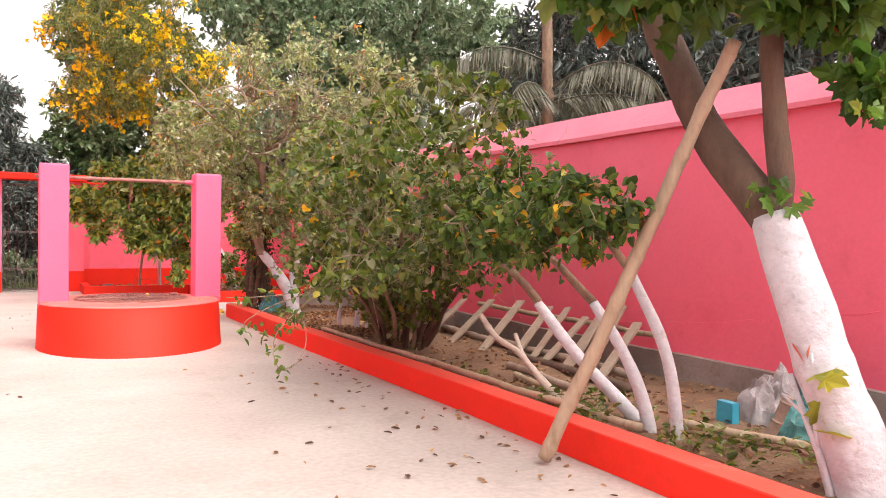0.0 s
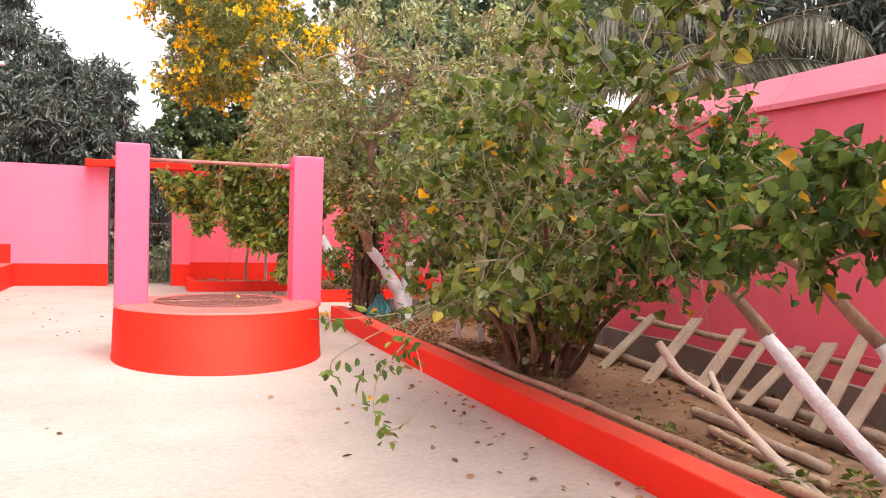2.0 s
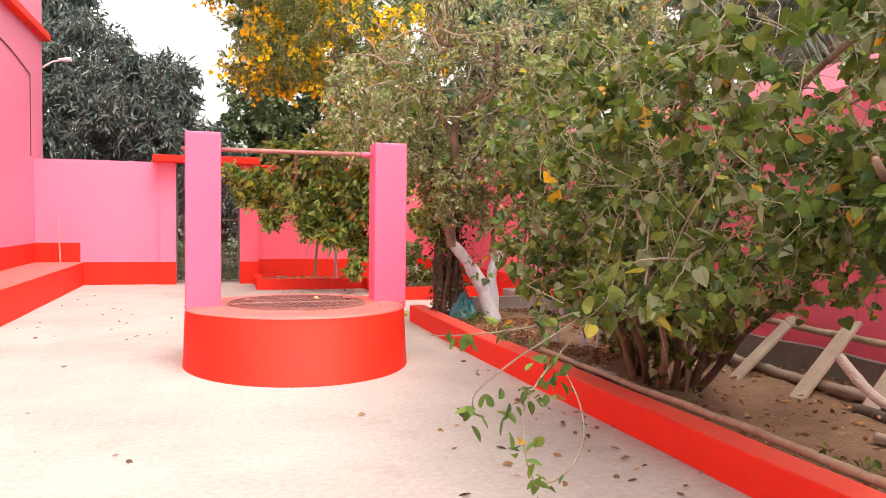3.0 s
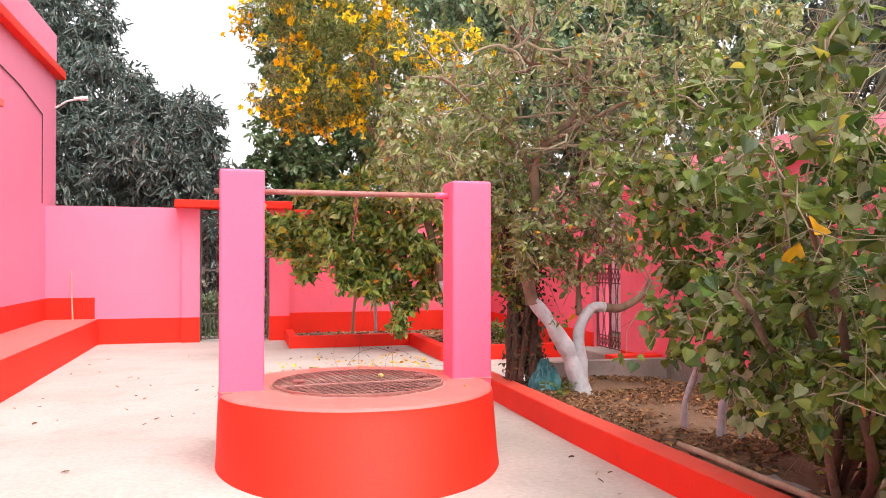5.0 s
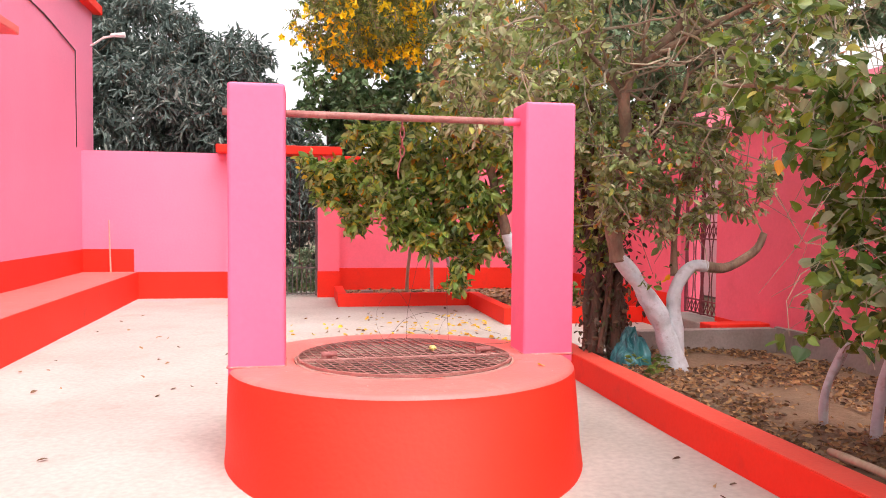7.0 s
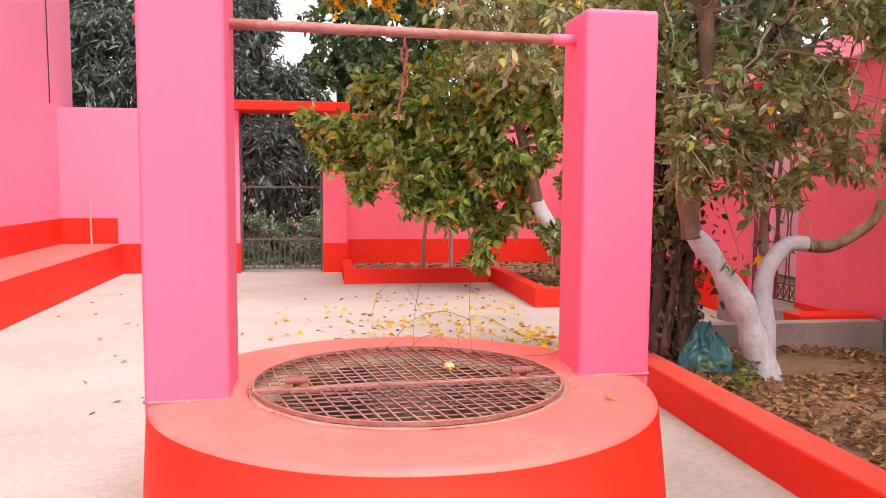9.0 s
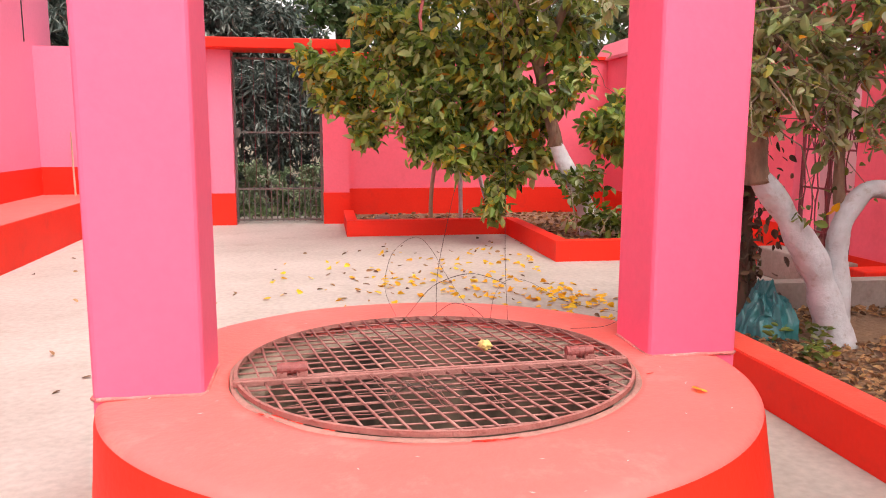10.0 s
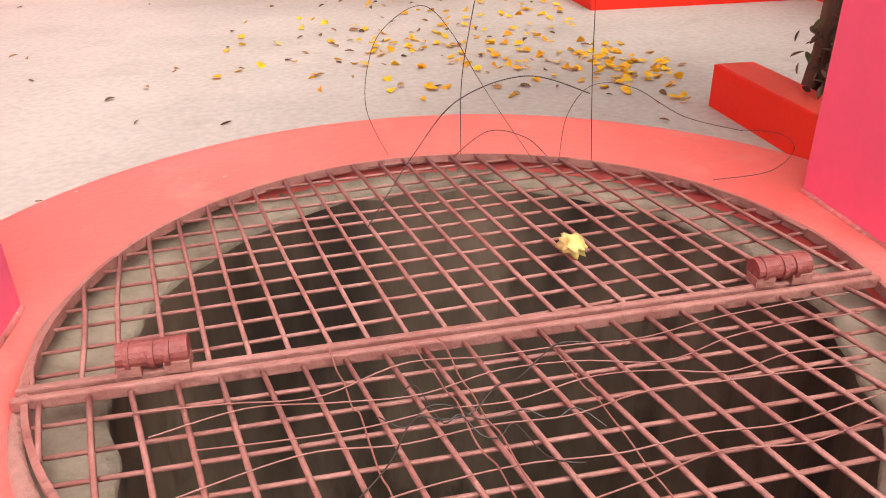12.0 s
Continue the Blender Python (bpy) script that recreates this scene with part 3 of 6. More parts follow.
for i in range(ny + 1):
    for j in range(nx + 1):
        x, y = KX1 - 0.01 + (WALL_X - KX1 - 0.0) * j / nx, SOUTH_Y + (11.5 - SOUTH_Y) * i / ny
        v.append((x, y, 0.11 + 0.05 * noise.noise((x * 1.5, y * 1.2, 0)) + 0.02 * noise.noise((x * 6, y * 6, 2)) + 0.03 * j / nx))
s.add(v, [(i * (nx + 1) + j, i * (nx + 1) + j + 1, (i + 1) * (nx + 1) + j + 1, (i + 1) * (nx + 1) + j) for i in range(ny) for j in range(nx)])
solid("soil", s, SOIL, "dry brown soil of the long bed", "soil", smooth=True)
solid("bed_end_wall", rough_box(Shape(), 4.75, 11.3, 0, 6.085, 11.42, 0.33, 0.2, 0.006), CEMENT, "low grey cement wall closing the bed", "low wall")
solid("bed_end_cap", Shape().box(5.5, 11.425, 0, 6.1, 11.62, 0.36), RED, "red painted low block beside the cement wall", "low wall", bevel=0.01)
solid("threshold", Shape().box(5.88, 12.3, 0, 6.35, 13.3, 0.25), CEMENT, "pale cement step below the grille gate", "step", bevel=0.015)

# beds at the back
s = rough_box(Shape(), 2.37, 16.2, 0, 4.42, 16.34, 0.19, 0.15, 0.004)
rough_box(s, 2.37, 16.341, 0, 2.5, 17.5, 0.188, 0.15, 0.004)
solid("kerb_back", s, RED, "red painted kerb of the back bed", "kerb")
s = rough_box(Shape(), 4.30, 14.13, 0, 4.44, 16.198, 0.2, 0.15, 0.004)
rough_box(s, 4.441, 14.13, 0, WALL_X - 0.02, 14.27, 0.198, 0.15, 0.004)
solid("kerb_side", s, RED, "red painted kerb of the side bed", "kerb")
s = Shape()
s.add([(2.5, 16.3, 0.1), (WALL_X, 16.3, 0.1), (WALL_X, 17.78, 0.1), (2.5, 17.78, 0.1)], [(0, 1, 2, 3)])
s.add([(4.4, 14.2, 0.13), (WALL_X, 14.2, 0.13), (WALL_X, 16.3, 0.13), (4.4, 16.3, 0.13)], [(0, 1, 2, 3)])
solid("soil_back", s, SOIL, "brown soil of the back beds", "soil")
# passage beyond the grille gate
solid("wall_passage", rough_box(Shape(), 8.7, 13.0, 0, 8.9, 20.5, 2.2, 0.5, 0.005), PASSAGE, "pale pink wall beyond the grille gate", "wall")

# ---- the well ----
well = thing("well", "round red painted well with two pink pillars and a cross bar", "well", at=(WX, WY, 0))


def under(ob, parent):
    ob.parent = parent
    ob.matrix_parent_inverse = Matrix.Translation(-Vector(parent.location))
    return ob


def wpart(name, shape, material, label="", bevel=0.0, smooth=False, parent=None, segments=2):
    ob = part(name, shape, material, None, label, bevel, smooth, "", segments)
    return under(ob, parent or well)


def well_wall(prof, sides=128):
    """The drum bellies out a little at its foot on the yard's side, and its top is slightly oval."""
    v = []
    for x, y, z in Shape().lathe(0, 0, prof, sides).v:
        r = math.hypot(x, y)
        if r < 0.65:
            x *= 1.045
        elif y < 0:
            y *= 1 + (0.19 - 0.235 * min(z / 0.462, 1.0)) * min(1.0, (r - 0.6) / 0.3)
        v.append((WX + x + 0.005 * noise.noise((x * 2, y * 2, z * 2)), WY + y + 0.005 * noise.noise((x * 2, y * 2, z * 2 + 9)), z + 0.004 * noise.noise((x * 2.2, y * 2.2, 5)) * (z > 0.3)))
    s = Shape().lathe(0, 0, prof, sides)
    s.v = v
    return s


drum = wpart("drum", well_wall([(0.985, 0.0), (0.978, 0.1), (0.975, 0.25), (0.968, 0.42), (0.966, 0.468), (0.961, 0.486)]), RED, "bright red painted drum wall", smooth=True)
wpart("rim", well_wall([(0.961, 0.486), (0.955, 0.496), (0.94, 0.504), (0.91, 0.507), (0.85, 0.510), (0.62, 0.513), (0.592, 0.513), (0.588, 0.49)]), RED_TOP, "salmon red rim, lightened as if skylit", smooth=True)


def ragged(prof, sides=160):
    """Rings whose radius swings by an uneven broken edge; each row is (radius, height, swing)."""
    s, v = Shape(), []
    for r, z, swing in prof:
        for k in range(sides):
            w = 2 * math.pi * k / sides
            c, d = math.cos(w), math.sin(w)
            edge = 0.075 * max(0.0, -c) ** 2 + 0.045 * max(0.0, c) ** 3 + 0.025 * noise.noise((2.2 * c, 2.2 * d, 4)) + 0.016 * noise.noise((7 * c, 7 * d, 1)) + 0.015 * max(0.0, -d)
            q = r - swing * edge
            v.append((WX + 1.045 * q * c, WY + q * d, z + 0.006 * swing * noise.noise((9 * c, 9 * d, r * 30))))
    s.add(v, [(i * sides + k, i * sides + (k + 1) % sides, (i + 1) * sides + (k + 1) % sides, (i + 1) * sides + k) for i in range(len(prof) - 1) for k in range(sides)])
    return s


wpart("shaft", ragged([(0.566, 0.452, 1), (0.565, 0.43, 1), (0.56, 0.38, 0.8), (0.53, 0.2, 0.2), (0.53, -0.2, 0), (0.53, -2.2, 0)]), SHAFT, "stained cement shaft, shade of the depth in its colour", smooth=True)
wpart("shaft_lip", ragged([(0.592, 0.508, 0), (0.588, 0.488, 0), (0.575, 0.476, 0.2), (0.571, 0.470, 0.7), (0.568, 0.466, 1), (0.566, 0.452, 1)]), LIP, "pale broken cement ledge inside the rim", smooth=True)
s = Shape()
s.lathe(WX, WY, [(0.56, -1.0), (0.001, -1.0)], 48)
wpart("water", s, WATER, "dark still water deep in the shaft")
v = []
s = Shape()
for k in range(120):
    w = 2 * math.pi * k / 120
    wide = 0.001 + 0.007 * max(0.0, -math.sin(w)) + 0.010 * noise.noise((3 * math.cos(w), 3 * math.sin(w), 1))
    for r, z in ((0.580, 0.5135), (0.584, 0.5175), (0.588 + wide, 0.5165), (0.592 + wide, 0.5125)):
        v.append((WX + 0.005 + 1.045 * r * math.cos(w), WY + 0.003 + r * math.sin(w), z + 0.002 * noise.noise((8 * math.cos(w), 8 * math.sin(w), r * 40))))
s.add(v, [(k * 4 + q, ((k + 1) % 120) * 4 + q, ((k + 1) % 120) * 4 + q + 1, k * 4 + q + 1) for k in range(120) for q in range(3)])
wpart("mortar_ring", s, SHAFT_TOP, "crumbling grey mortar round the grate", smooth=True)
for (x0, y0, x1, y1, top) in ((1.472, 9.195, 1.768, 9.50, 2.01), (3.135, 9.37, 3.44, 9.66, 1.99)):
    wpart("pillar", Shape().box(x0, y0, 0.45, x1, y1, top), PINK_PALE, "pale pink painted masonry pillar", bevel=0.018, segments=3)
for (x0, y0, x1, y1) in ((1.472, 9.195, 1.768, 9.50), (3.135, 9.37, 3.44, 9.66)):
    ring = []
    for (ax, ay), (bx, by) in zip(((x0, y0), (x1, y0), (x1, y1), (x0, y1)), ((x1, y0), (x1, y1), (x0, y1), (x0, y0))):
        for k in range(7):
            f = 0.05 + 0.9 * k / 6
            x, y = ax + (bx - ax) * f, ay + (by - ay) * f
            ring.append((x + 0.006 * noise.noise((x * 14, y * 14, 1)), y + 0.006 * noise.noise((x * 14, y * 14, 7)), 0.511 + 0.003 * noise.noise((x * 20, y * 20, 2))))
    wpart("base_fillet", Shape().tube(ring + ring[:1], [0.007 + 0.003 * noise.noise((p[0] * 25, p[1] * 25, 3)) for p in ring + ring[:1]], 6, False), FILLET, "cracked plaster edge at the pillar foot", smooth=True)
wpart("cross_bar", Shape().tube([(1.435, 9.34, 1.872), (2.3, 9.42, 1.878), (3.2, 9.51, 1.885)], 0.02, 14), IRON, "rusty red iron cross bar", smooth=True)
wpart("bar_sleeve", Shape().tube([(3.03, 9.494, 1.884), (3.15, 9.506, 1.885)], 0.024, 12), PINK_PALE, "pink plaster collar", smooth=True)

# darker red brush marks on the rim beside the grate
for k, (x, y, w, h, turn) in enumerate(((1.97, 8.985, 0.055, 0.016, -0.7), (1.94, 9.01, 0.03, 0.01, -0.6), (2.03, 8.94, 0.05, 0.014, -0.5), (2.47, 8.765, 0.06, 0.012, 0.05), (2.53, 8.77, 0.04, 0.01, 0.1), (2.1, 8.88, 0.04, 0.008, -0.4), (3.06, 9.19, 0.025, 0.006, 0.3))):
    v = [(x, y, 0.5165)]
    for q in range(18):
        a = 2 * math.pi * q / 18
        r = 0.6 + 0.45 * noise.noise((3 * math.cos(a), 3 * math.sin(a), k * 5))
        p, o = w * r * math.cos(a), h * r * math.sin(a) * (1 + 0.8 * noise.noise((q * 1.7, k, 2)))
        v.append((x + p * math.cos(turn) - o * math.sin(turn), y + p * math.sin(turn) + o * math.cos(turn), 0.5155))
    wpart("brush_mark", Shape().add(v, [(0, 1 + q, 1 + (q + 1) % 18) for q in range(18)]), RED, "bright red paint smear")

# grate: frame, bars, hinges
grate = thing("well_grate", "round rust red iron grate lid hinged across the middle", "grate", at=(WX, WY, 0.5))
GX, GY, GR, GZ = 2.435, 9.365, 0.578, 0.525


def gpart(name, shape, material, label="", bevel=0.0, smooth=False, parent=None):
    return under(part(name, shape, material, None, label, bevel, smooth), parent or grate)


ring = Shape()
ring.lathe(GX, GY, [(GR, 0.506), (GR, 0.5205), (GR - 0.008, 0.5215), (GR - 0.009, 0.506), (GR, 0.506)], 96)
gpart("frame", ring, IRON, "round flat iron frame", smooth=False)
DY = 9.265


def bar_line(t):
    return DY + 0.06 * (t - GX)


for off, w in ((-0.013, 0.0055), (0.008, 0.0055)):
    a, b = GX - math.sqrt(GR ** 2 - (DY - GY) ** 2), GX + math.sqrt(GR ** 2 - (DY - GY) ** 2)
    s = Shape()
    s.add([(a, bar_line(a) + off - w, 0.509), (b, bar_line(b) + off - w, 0.509), (b, bar_line(b) + off + w, 0.509), (a, bar_line(a) + off + w, 0.509),
           (a, bar_line(a) + off - w, 0.527), (b, bar_line(b) + off - w, 0.527), (b, bar_line(b) + off + w, 0.527), (a, bar_line(a) + off + w, 0.527)],
          [(3, 2, 1, 0), (4, 5, 6, 7), (0, 1, 5, 4), (1, 2, 6, 5), (2, 3, 7, 6), (3, 0, 4, 7)])
    gpart("divider", s, IRON, "flat iron divider", bevel=0.003)


def clipped(px, py, dx, dy, above):
    """The stretch of a line that lies inside the frame ring and on one side of the divider."""
    n = math.hypot(dx, dy)
    dx, dy = dx / n, dy / n
    ox, oy, rr = px - GX, py - GY, GR - 0.007
    m = ox * dx + oy * dy
    disc = m * m - (ox * ox + oy * oy - rr * rr)
    if disc <= 0:
        return None
    lo, hi = -m - math.sqrt(disc), -m + math.sqrt(disc)
    sgn = 1 if above else -1
    at, rate = sgn * (py - bar_line(px)) - 0.018, sgn * (dy - 0.06 * dx)
    if abs(rate) > 1e-6:
        cut = -at / rate
        lo, hi = (max(lo, cut), hi) if rate > 0 else (lo, min(hi, cut))
    elif at < 0:
        return None
    return (lo, hi, dx, dy) if hi - lo > 0.03 else None


rng = np.random.default_rng(17)


def grate_bar(px, py, dx, dy, above, z, r):
    q = clipped(px, py, dx, dy, above)
    if q:
        lo, hi, dx, dy = q
        bend = rng.normal(size=3) * 0.0022
        pts = [(px + dx * (lo + (hi - lo) * f) + b * bend[0], py + dy * (lo + (hi - lo) * f) + b * bend[1], z + b * bend[2] * 0.6) for f, b in ((0, 0), (0.3, 0.8), (0.6, 1), (1, 0))]
        gpart("bar", Shape().tube(pts, r, 6), IRON, smooth=True)


for k in range(-6, 32):
    x = 1.937 + 0.0498 * k + rng.normal() * 0.0015
    lean = 0.012 * rng.normal()
    grate_bar(x, bar_line(x), -0.215 + lean, 1, True, 0.518, 0.0036)
    grate_bar(x + 0.008, bar_line(x), 0.255 + lean, -1, False, 0.518, 0.0036)
for k in range(-3, 15):
    grate_bar(GX, 9.347 + 0.0535 * k + rng.normal() * 0.002, 1, 0.115 + 0.006 * rng.normal(), True, 0.511, 0.0031)
for k in range(-2, 10):
    grate_bar(GX, 9.207 - 0.0535 * k + rng.normal() * 0.002, 1, 0.05 + 0.006 * rng.normal(), False, 0.511, 0.0031)
for hx in (2.022, 2.858):
    hy = bar_line(hx) + 0.014
    knuckle = gpart("hinge", Shape().tube([(hx - 0.041, hy, 0.547), (hx + 0.041, hy + 0.004, 0.548)], 0.0175, 16), IRON_HINGE, "thick iron barrel hinge", smooth=False)
    for q in (-0.028, 0.0, 0.018):
        gpart("hinge_ring", Shape().tube([(hx + q - 0.003, hy, 0.547), (hx + q + 0.003, hy, 0.547)], 0.0192, 16), IRON_HINGE, parent=knuckle)
    gpart("hinge_plate", Shape().box(hx - 0.042, hy - 0.016, 0.525, hx - 0.014, hy + 0.012, 0.54), IRON, parent=knuckle)
    gpart("hinge_plate", Shape().box(hx + 0.012, hy - 0.016, 0.525, hx + 0.042, hy + 0.012, 0.54), IRON, parent=knuckle)
grate.location.z += 0.011
grate.scale.x = 1.045


# ---- gates ----
gate = thing("iron_gate", "grey iron bar gate, closed, between the pink piers", "gate", at=(1.53, BACK_Y + 0.1, 0))
for xx in (0.965, 2.085):
    under(part("stile", Shape().box(xx - 0.015, BACK_Y + 0.09, 0.02, xx + 0.015, BACK_Y + 0.12, 2.2), GATE_GREY), gate)
for zz in (0.05, 0.47, 1.22, 2.18):
    under(part("rail", Shape().box(0.95, BACK_Y + 0.092, zz - 0.012, 2.1, BACK_Y + 0.118, zz + 0.012), GATE_GREY), gate)
for i in range(14):
    xx = 1.04 + i * 0.074
    under(part("bar", Shape().tube([(xx, BACK_Y + 0.105, 0.03), (xx, BACK_Y + 0.105, 0.56 if i % 2 else 0.52)], 0.009, 6), GATE_GREY), gate)
for i in range(7):
    xx = 1.07 + i * 0.15
    under(part("upper_bar", Shape().tube([(xx, BACK_Y + 0.105, 0.5), (xx, BACK_Y + 0.105, 2.18)], 0.003, 5), IRON_DARK), gate)
under(part("lock_box", Shape().box(0.975, BACK_Y + 0.06, 1.15, 1.03, BACK_Y + 0.1, 1.28), GATE_GREY, None, "grey lock box", 0.004), gate)

grille = thing("grille_gate", "dark red ornamental iron grille gate, closed", "gate", at=(WALL_X + 0.06, 12.8, 0.25))
gx = WALL_X + 0.06
for yy in (GATE_Y0 + 0.03, 12.81, GATE_Y1 - 0.03):
    under(part("stile", Shape().box(gx - 0.011, yy - 0.01, 0.26, gx + 0.011, yy + 0.01, 2.0), IRON_DARK), grille)
RAILS = (0.275, 0.42, 0.78, 1.10, 1.28, 1.62, 1.98)
for zz in RAILS:
    under(part("rail", Shape().box(gx - 0.01, GATE_Y0 + 0.03, zz - 0.008, gx + 0.01, GATE_Y1 - 0.03, zz + 0.008), IRON_DARK), grille)
for i in range(8):
    yy = GATE_Y0 + 0.085 + i * 0.087
    sway = 1 if i % 2 else -1
    line = [(gx, yy, 0.27)]
    for lo, hi in zip(RAILS, RAILS[1:]):
        bulge = 0.026 if hi - lo > 0.25 else 0.0
        line += [(gx, yy + sway * bulge * math.sin(math.pi * f), lo + (hi - lo) * f) for f in (0.15, 0.3, 0.5, 0.7, 0.85, 1.0)]
    under(part("bar", Shape().tube(line, 0.0065, 6), IRON_DARK, None, "bowed iron bar"), grille)
for lo, hi in ((0.285, 0.41), (1.11, 1.27)):
    for i in range(7):
        yy = GATE_Y0 + 0.13 + i * 0.087
        for sgn in (-1, 1):
            under(part("brace", Shape().tube([(gx, yy - 0.04 * sgn, lo), (gx, yy, (lo + hi) / 2), (gx, yy + 0.04 * sgn, hi)], 0.006, 5), IRON_DARK), grille)


# ---- trees and shrubs ----
def tree_thing(name, label, category, base, group=""):
    return thing(name, label, category, group, at=base)


def stem(parent, name, pts, r0, r1, material, label="", steps=16, wob=0.02, seed=0.0, sides=10, knots=0.12):
    fine, radii = limb(pts, r0, r1, steps, wob, seed, sides, knots)
    ob = under(part(name, Shape().tube(fine, radii, sides), material, None, label, smooth=True), parent)
    return [tuple(p) for p in fine]


def crown(parent, *a, **k):
    before = set(parent.children)
    tips = crown_of(parent, *a, **k)
    for o in parent.children:
        if o not in before:
            o.matrix_parent_inverse = Matrix.Translation(-Vector(parent.location))
    return tips


def scattered(parent, name, kind, material, places, size, rng, label="", ways=None, droop=0.2):
    if not len(places):
        return None
    ways = ways if ways is not None else rng.normal(size=(len(places), 3))
    ob = new(name, leaf_mesh(name, kind, places, ways, rng.uniform(0.7, 1.2, len(places)) * size, material, rng, droop))
    tagged(ob, label, kind="stuff")
    return under(ob, parent) if parent else ob


def trumpet(verts, faces, hub, base, way, size, rng):
    """One five-lobed trumpet flower on a thin stalk that starts at the shared hub vertex."""
    w = Vector(way).normalized()
    a = w.orthogonal().normalized()
    b = w.cross(a)
    k = len(verts)
    for r, f in ((0.07, 0.0), (0.16, 0.55)):
        verts.extend(tuple(base + w * size * f + (a * math.cos(q) + b * math.sin(q)) * size * r) for q in [2 * math.pi * n / 5 for n in range(5)])
    turn = rng.uniform(0, 1)
    for n in range(10):
        q = 2 * math.pi * (n + turn) / 10
        r = (0.52 if n % 2 == 0 else 0.30) * rng.uniform(0.85, 1.15)
        verts.append(tuple(base + w * size * (0.86 if n % 2 else 0.78) + (a * math.cos(q) + b * math.sin(q)) * size * r))
    faces.append((hub, k, k + 2))
    for n in range(5):
        m = (n + 1) % 5
        faces.append((k + n, k + m, k + 5 + m, k + 5 + n))
        faces.append((k + 5 + n, k + 5 + m, k + 10 + (2 * n + 2) % 10, k + 10 + 2 * n + 1, k + 10 + 2 * n))


def blossoms(parent, rng, tips, share, material, size, cluster=1, spread=0.05, label=""):
    """Each cluster of flowers at a twig's tip is one part; its flowers share their stalk's foot."""
    for tip, d in tips:
        if rng.random() > share:
            continue
        verts, faces = [tuple(tip)], []
        for _ in range(cluster):
            w = Vector(rng.normal(size=3)) + Vector((0, -0.3, 0.1))
            trumpet(verts, faces, 0, Vector(tip) + Vector(rng.normal(size=3)) * spread, w, size * rng.uniform(0.75, 1.2), rng)
        me = bpy.data.meshes.new("flower_head")
        me.from_pydata(verts, [], faces)
        me.materials.append(material)
        under(tagged(new("flower_head", me), label), parent)


# big sprawling shrub over the kerb
rng = np.random.default_rng(11)
shrub = tree_thing("flowering_shrub", "large sprawling dusty green shrub, some leaves paled by sky gloss, a few yellow", "shrub", (4.85, 7.2, 0.1))
anchors = []
for i in range(16):
    w = i * 2.4
    foot = (4.85 + 0.16 * math.cos(w), 7.2 + 0.28 * math.sin(w), 0.08)
    head = (4.3 + 0.75 * math.cos(w + 0.4), 6.3 + 1.4 * math.sin(w * 1.3), 1.15 + 0.3 * math.sin(i * 1.7))
    mid = (0.6 * foot[0] + 0.4 * head[0] + 0.1, 0.6 * foot[1] + 0.4 * head[1], 0.55 + 0.1 * math.sin(i))
    anchors += stem(shrub, "stem", [foot, mid, head], 0.036 - 0.0008 * i, 0.014, BARK_DARK if i % 3 else BARK, "", 10, 0.03, i, 7)[3:]
for i, (a, b, c) in enumerate((((4.6, 6.6, 1.1), (3.9, 5.6, 1.75), (3.35, 4.5, 1.95)), ((4.7, 6.8, 1.1), (4.2, 5.2, 1.9), (3.9, 4.0, 2.05)), ((4.5, 7, 1.1), (3.95, 6.7, 1.6), (3.5, 6.25, 1.65)), ((4.6, 7.4, 1.1), (4.2, 8.0, 1.8), (3.9, 8.6, 2.0)), ((4.9, 7.2, 1.0), (5.2, 6.4, 1.8), (5.3, 5.6, 2.1)))):
    anchors += stem(shrub, "branch", [a, b, c], 0.022, 0.008, BARK, "", 10, 0.05, i + 30, 6)
B1 = [(3.0, (4.45, 6.25, 1.35), (1.0, 1.4, 0.75)), (1.0, (3.75, 4.9, 1.75), (0.7, 1.0, 0.5)), (0.4, (3.8, 5.5, 1.2), (0.4, 0.8, 0.38)), (0.45, (3.8, 6.5, 0.95), (0.38, 0.6, 0.35)), (0.2, (3.75, 7.3, 1.1), (0.25, 0.4, 0.3)), (1.5, (4.85, 7.6, 1.5), (0.65, 0.8, 0.75)), (0.7, (5.1, 5.6, 1.7), (0.7, 1.1, 0.6)), (0.5, (3.75, 4.3, 2.15), (0.6, 0.7, 0.3)), (0.8, (4.3, 8.0, 2.0), (0.8, 1.1, 0.5)), (0.9, (3.9, 6.3, 2.0), (0.75, 1.2, 0.4)), (1.0, (4.55, 5.1, 1.35), (0.6, 0.9, 0.42)), (0.15, (4.3, 6.4, 0.9), (0.35, 0.6, 0.3)), (0.6, (4.85, 7.25, 0.8), (0.4, 0.5, 0.5)), (0.9, (4.7, 6.85, 0.75), (0.42, 0.5, 0.45)), (1.7, (4.95, 7.95, 0.95), (0.5, 0.5, 0.75)), (0.6, (4.75, 7.6, 0.6), (0.35, 0.4, 0.35)), (0.12, (3.3, 4.9, 0.95), (0.3, 0.4, 0.2)), (0.2, (3.45, 6.15, 1.65), (0.3, 0.35, 0.3)), (0.35, (4.05, 7.85, 1.6), (0.3, 0.4, 0.4)), (0.2, (4.15, 7.9, 1.2), (0.25, 0.3, 0.3)), (0.5, (4.8, 7.9, 2.5), (0.45, 0.5, 0.3)), (0.45, (4.71, 8.75, 1.85), (0.22, 0.3, 0.28))]
tips = crown(shrub, rng, B1, anchors, 1400, 13, HEART, 0.062, LEAF_BUSH, TWIG, 0.0032, 0.4, 0.36, 0.16)
pick = [t[0] for t in tips if rng.random() < 0.032]
scattered(shrub, "yellow_leaves", HEART, YELLOW_LEAF, pick, 0.085, rng, "yellowed old leaves")
bare = Shape()
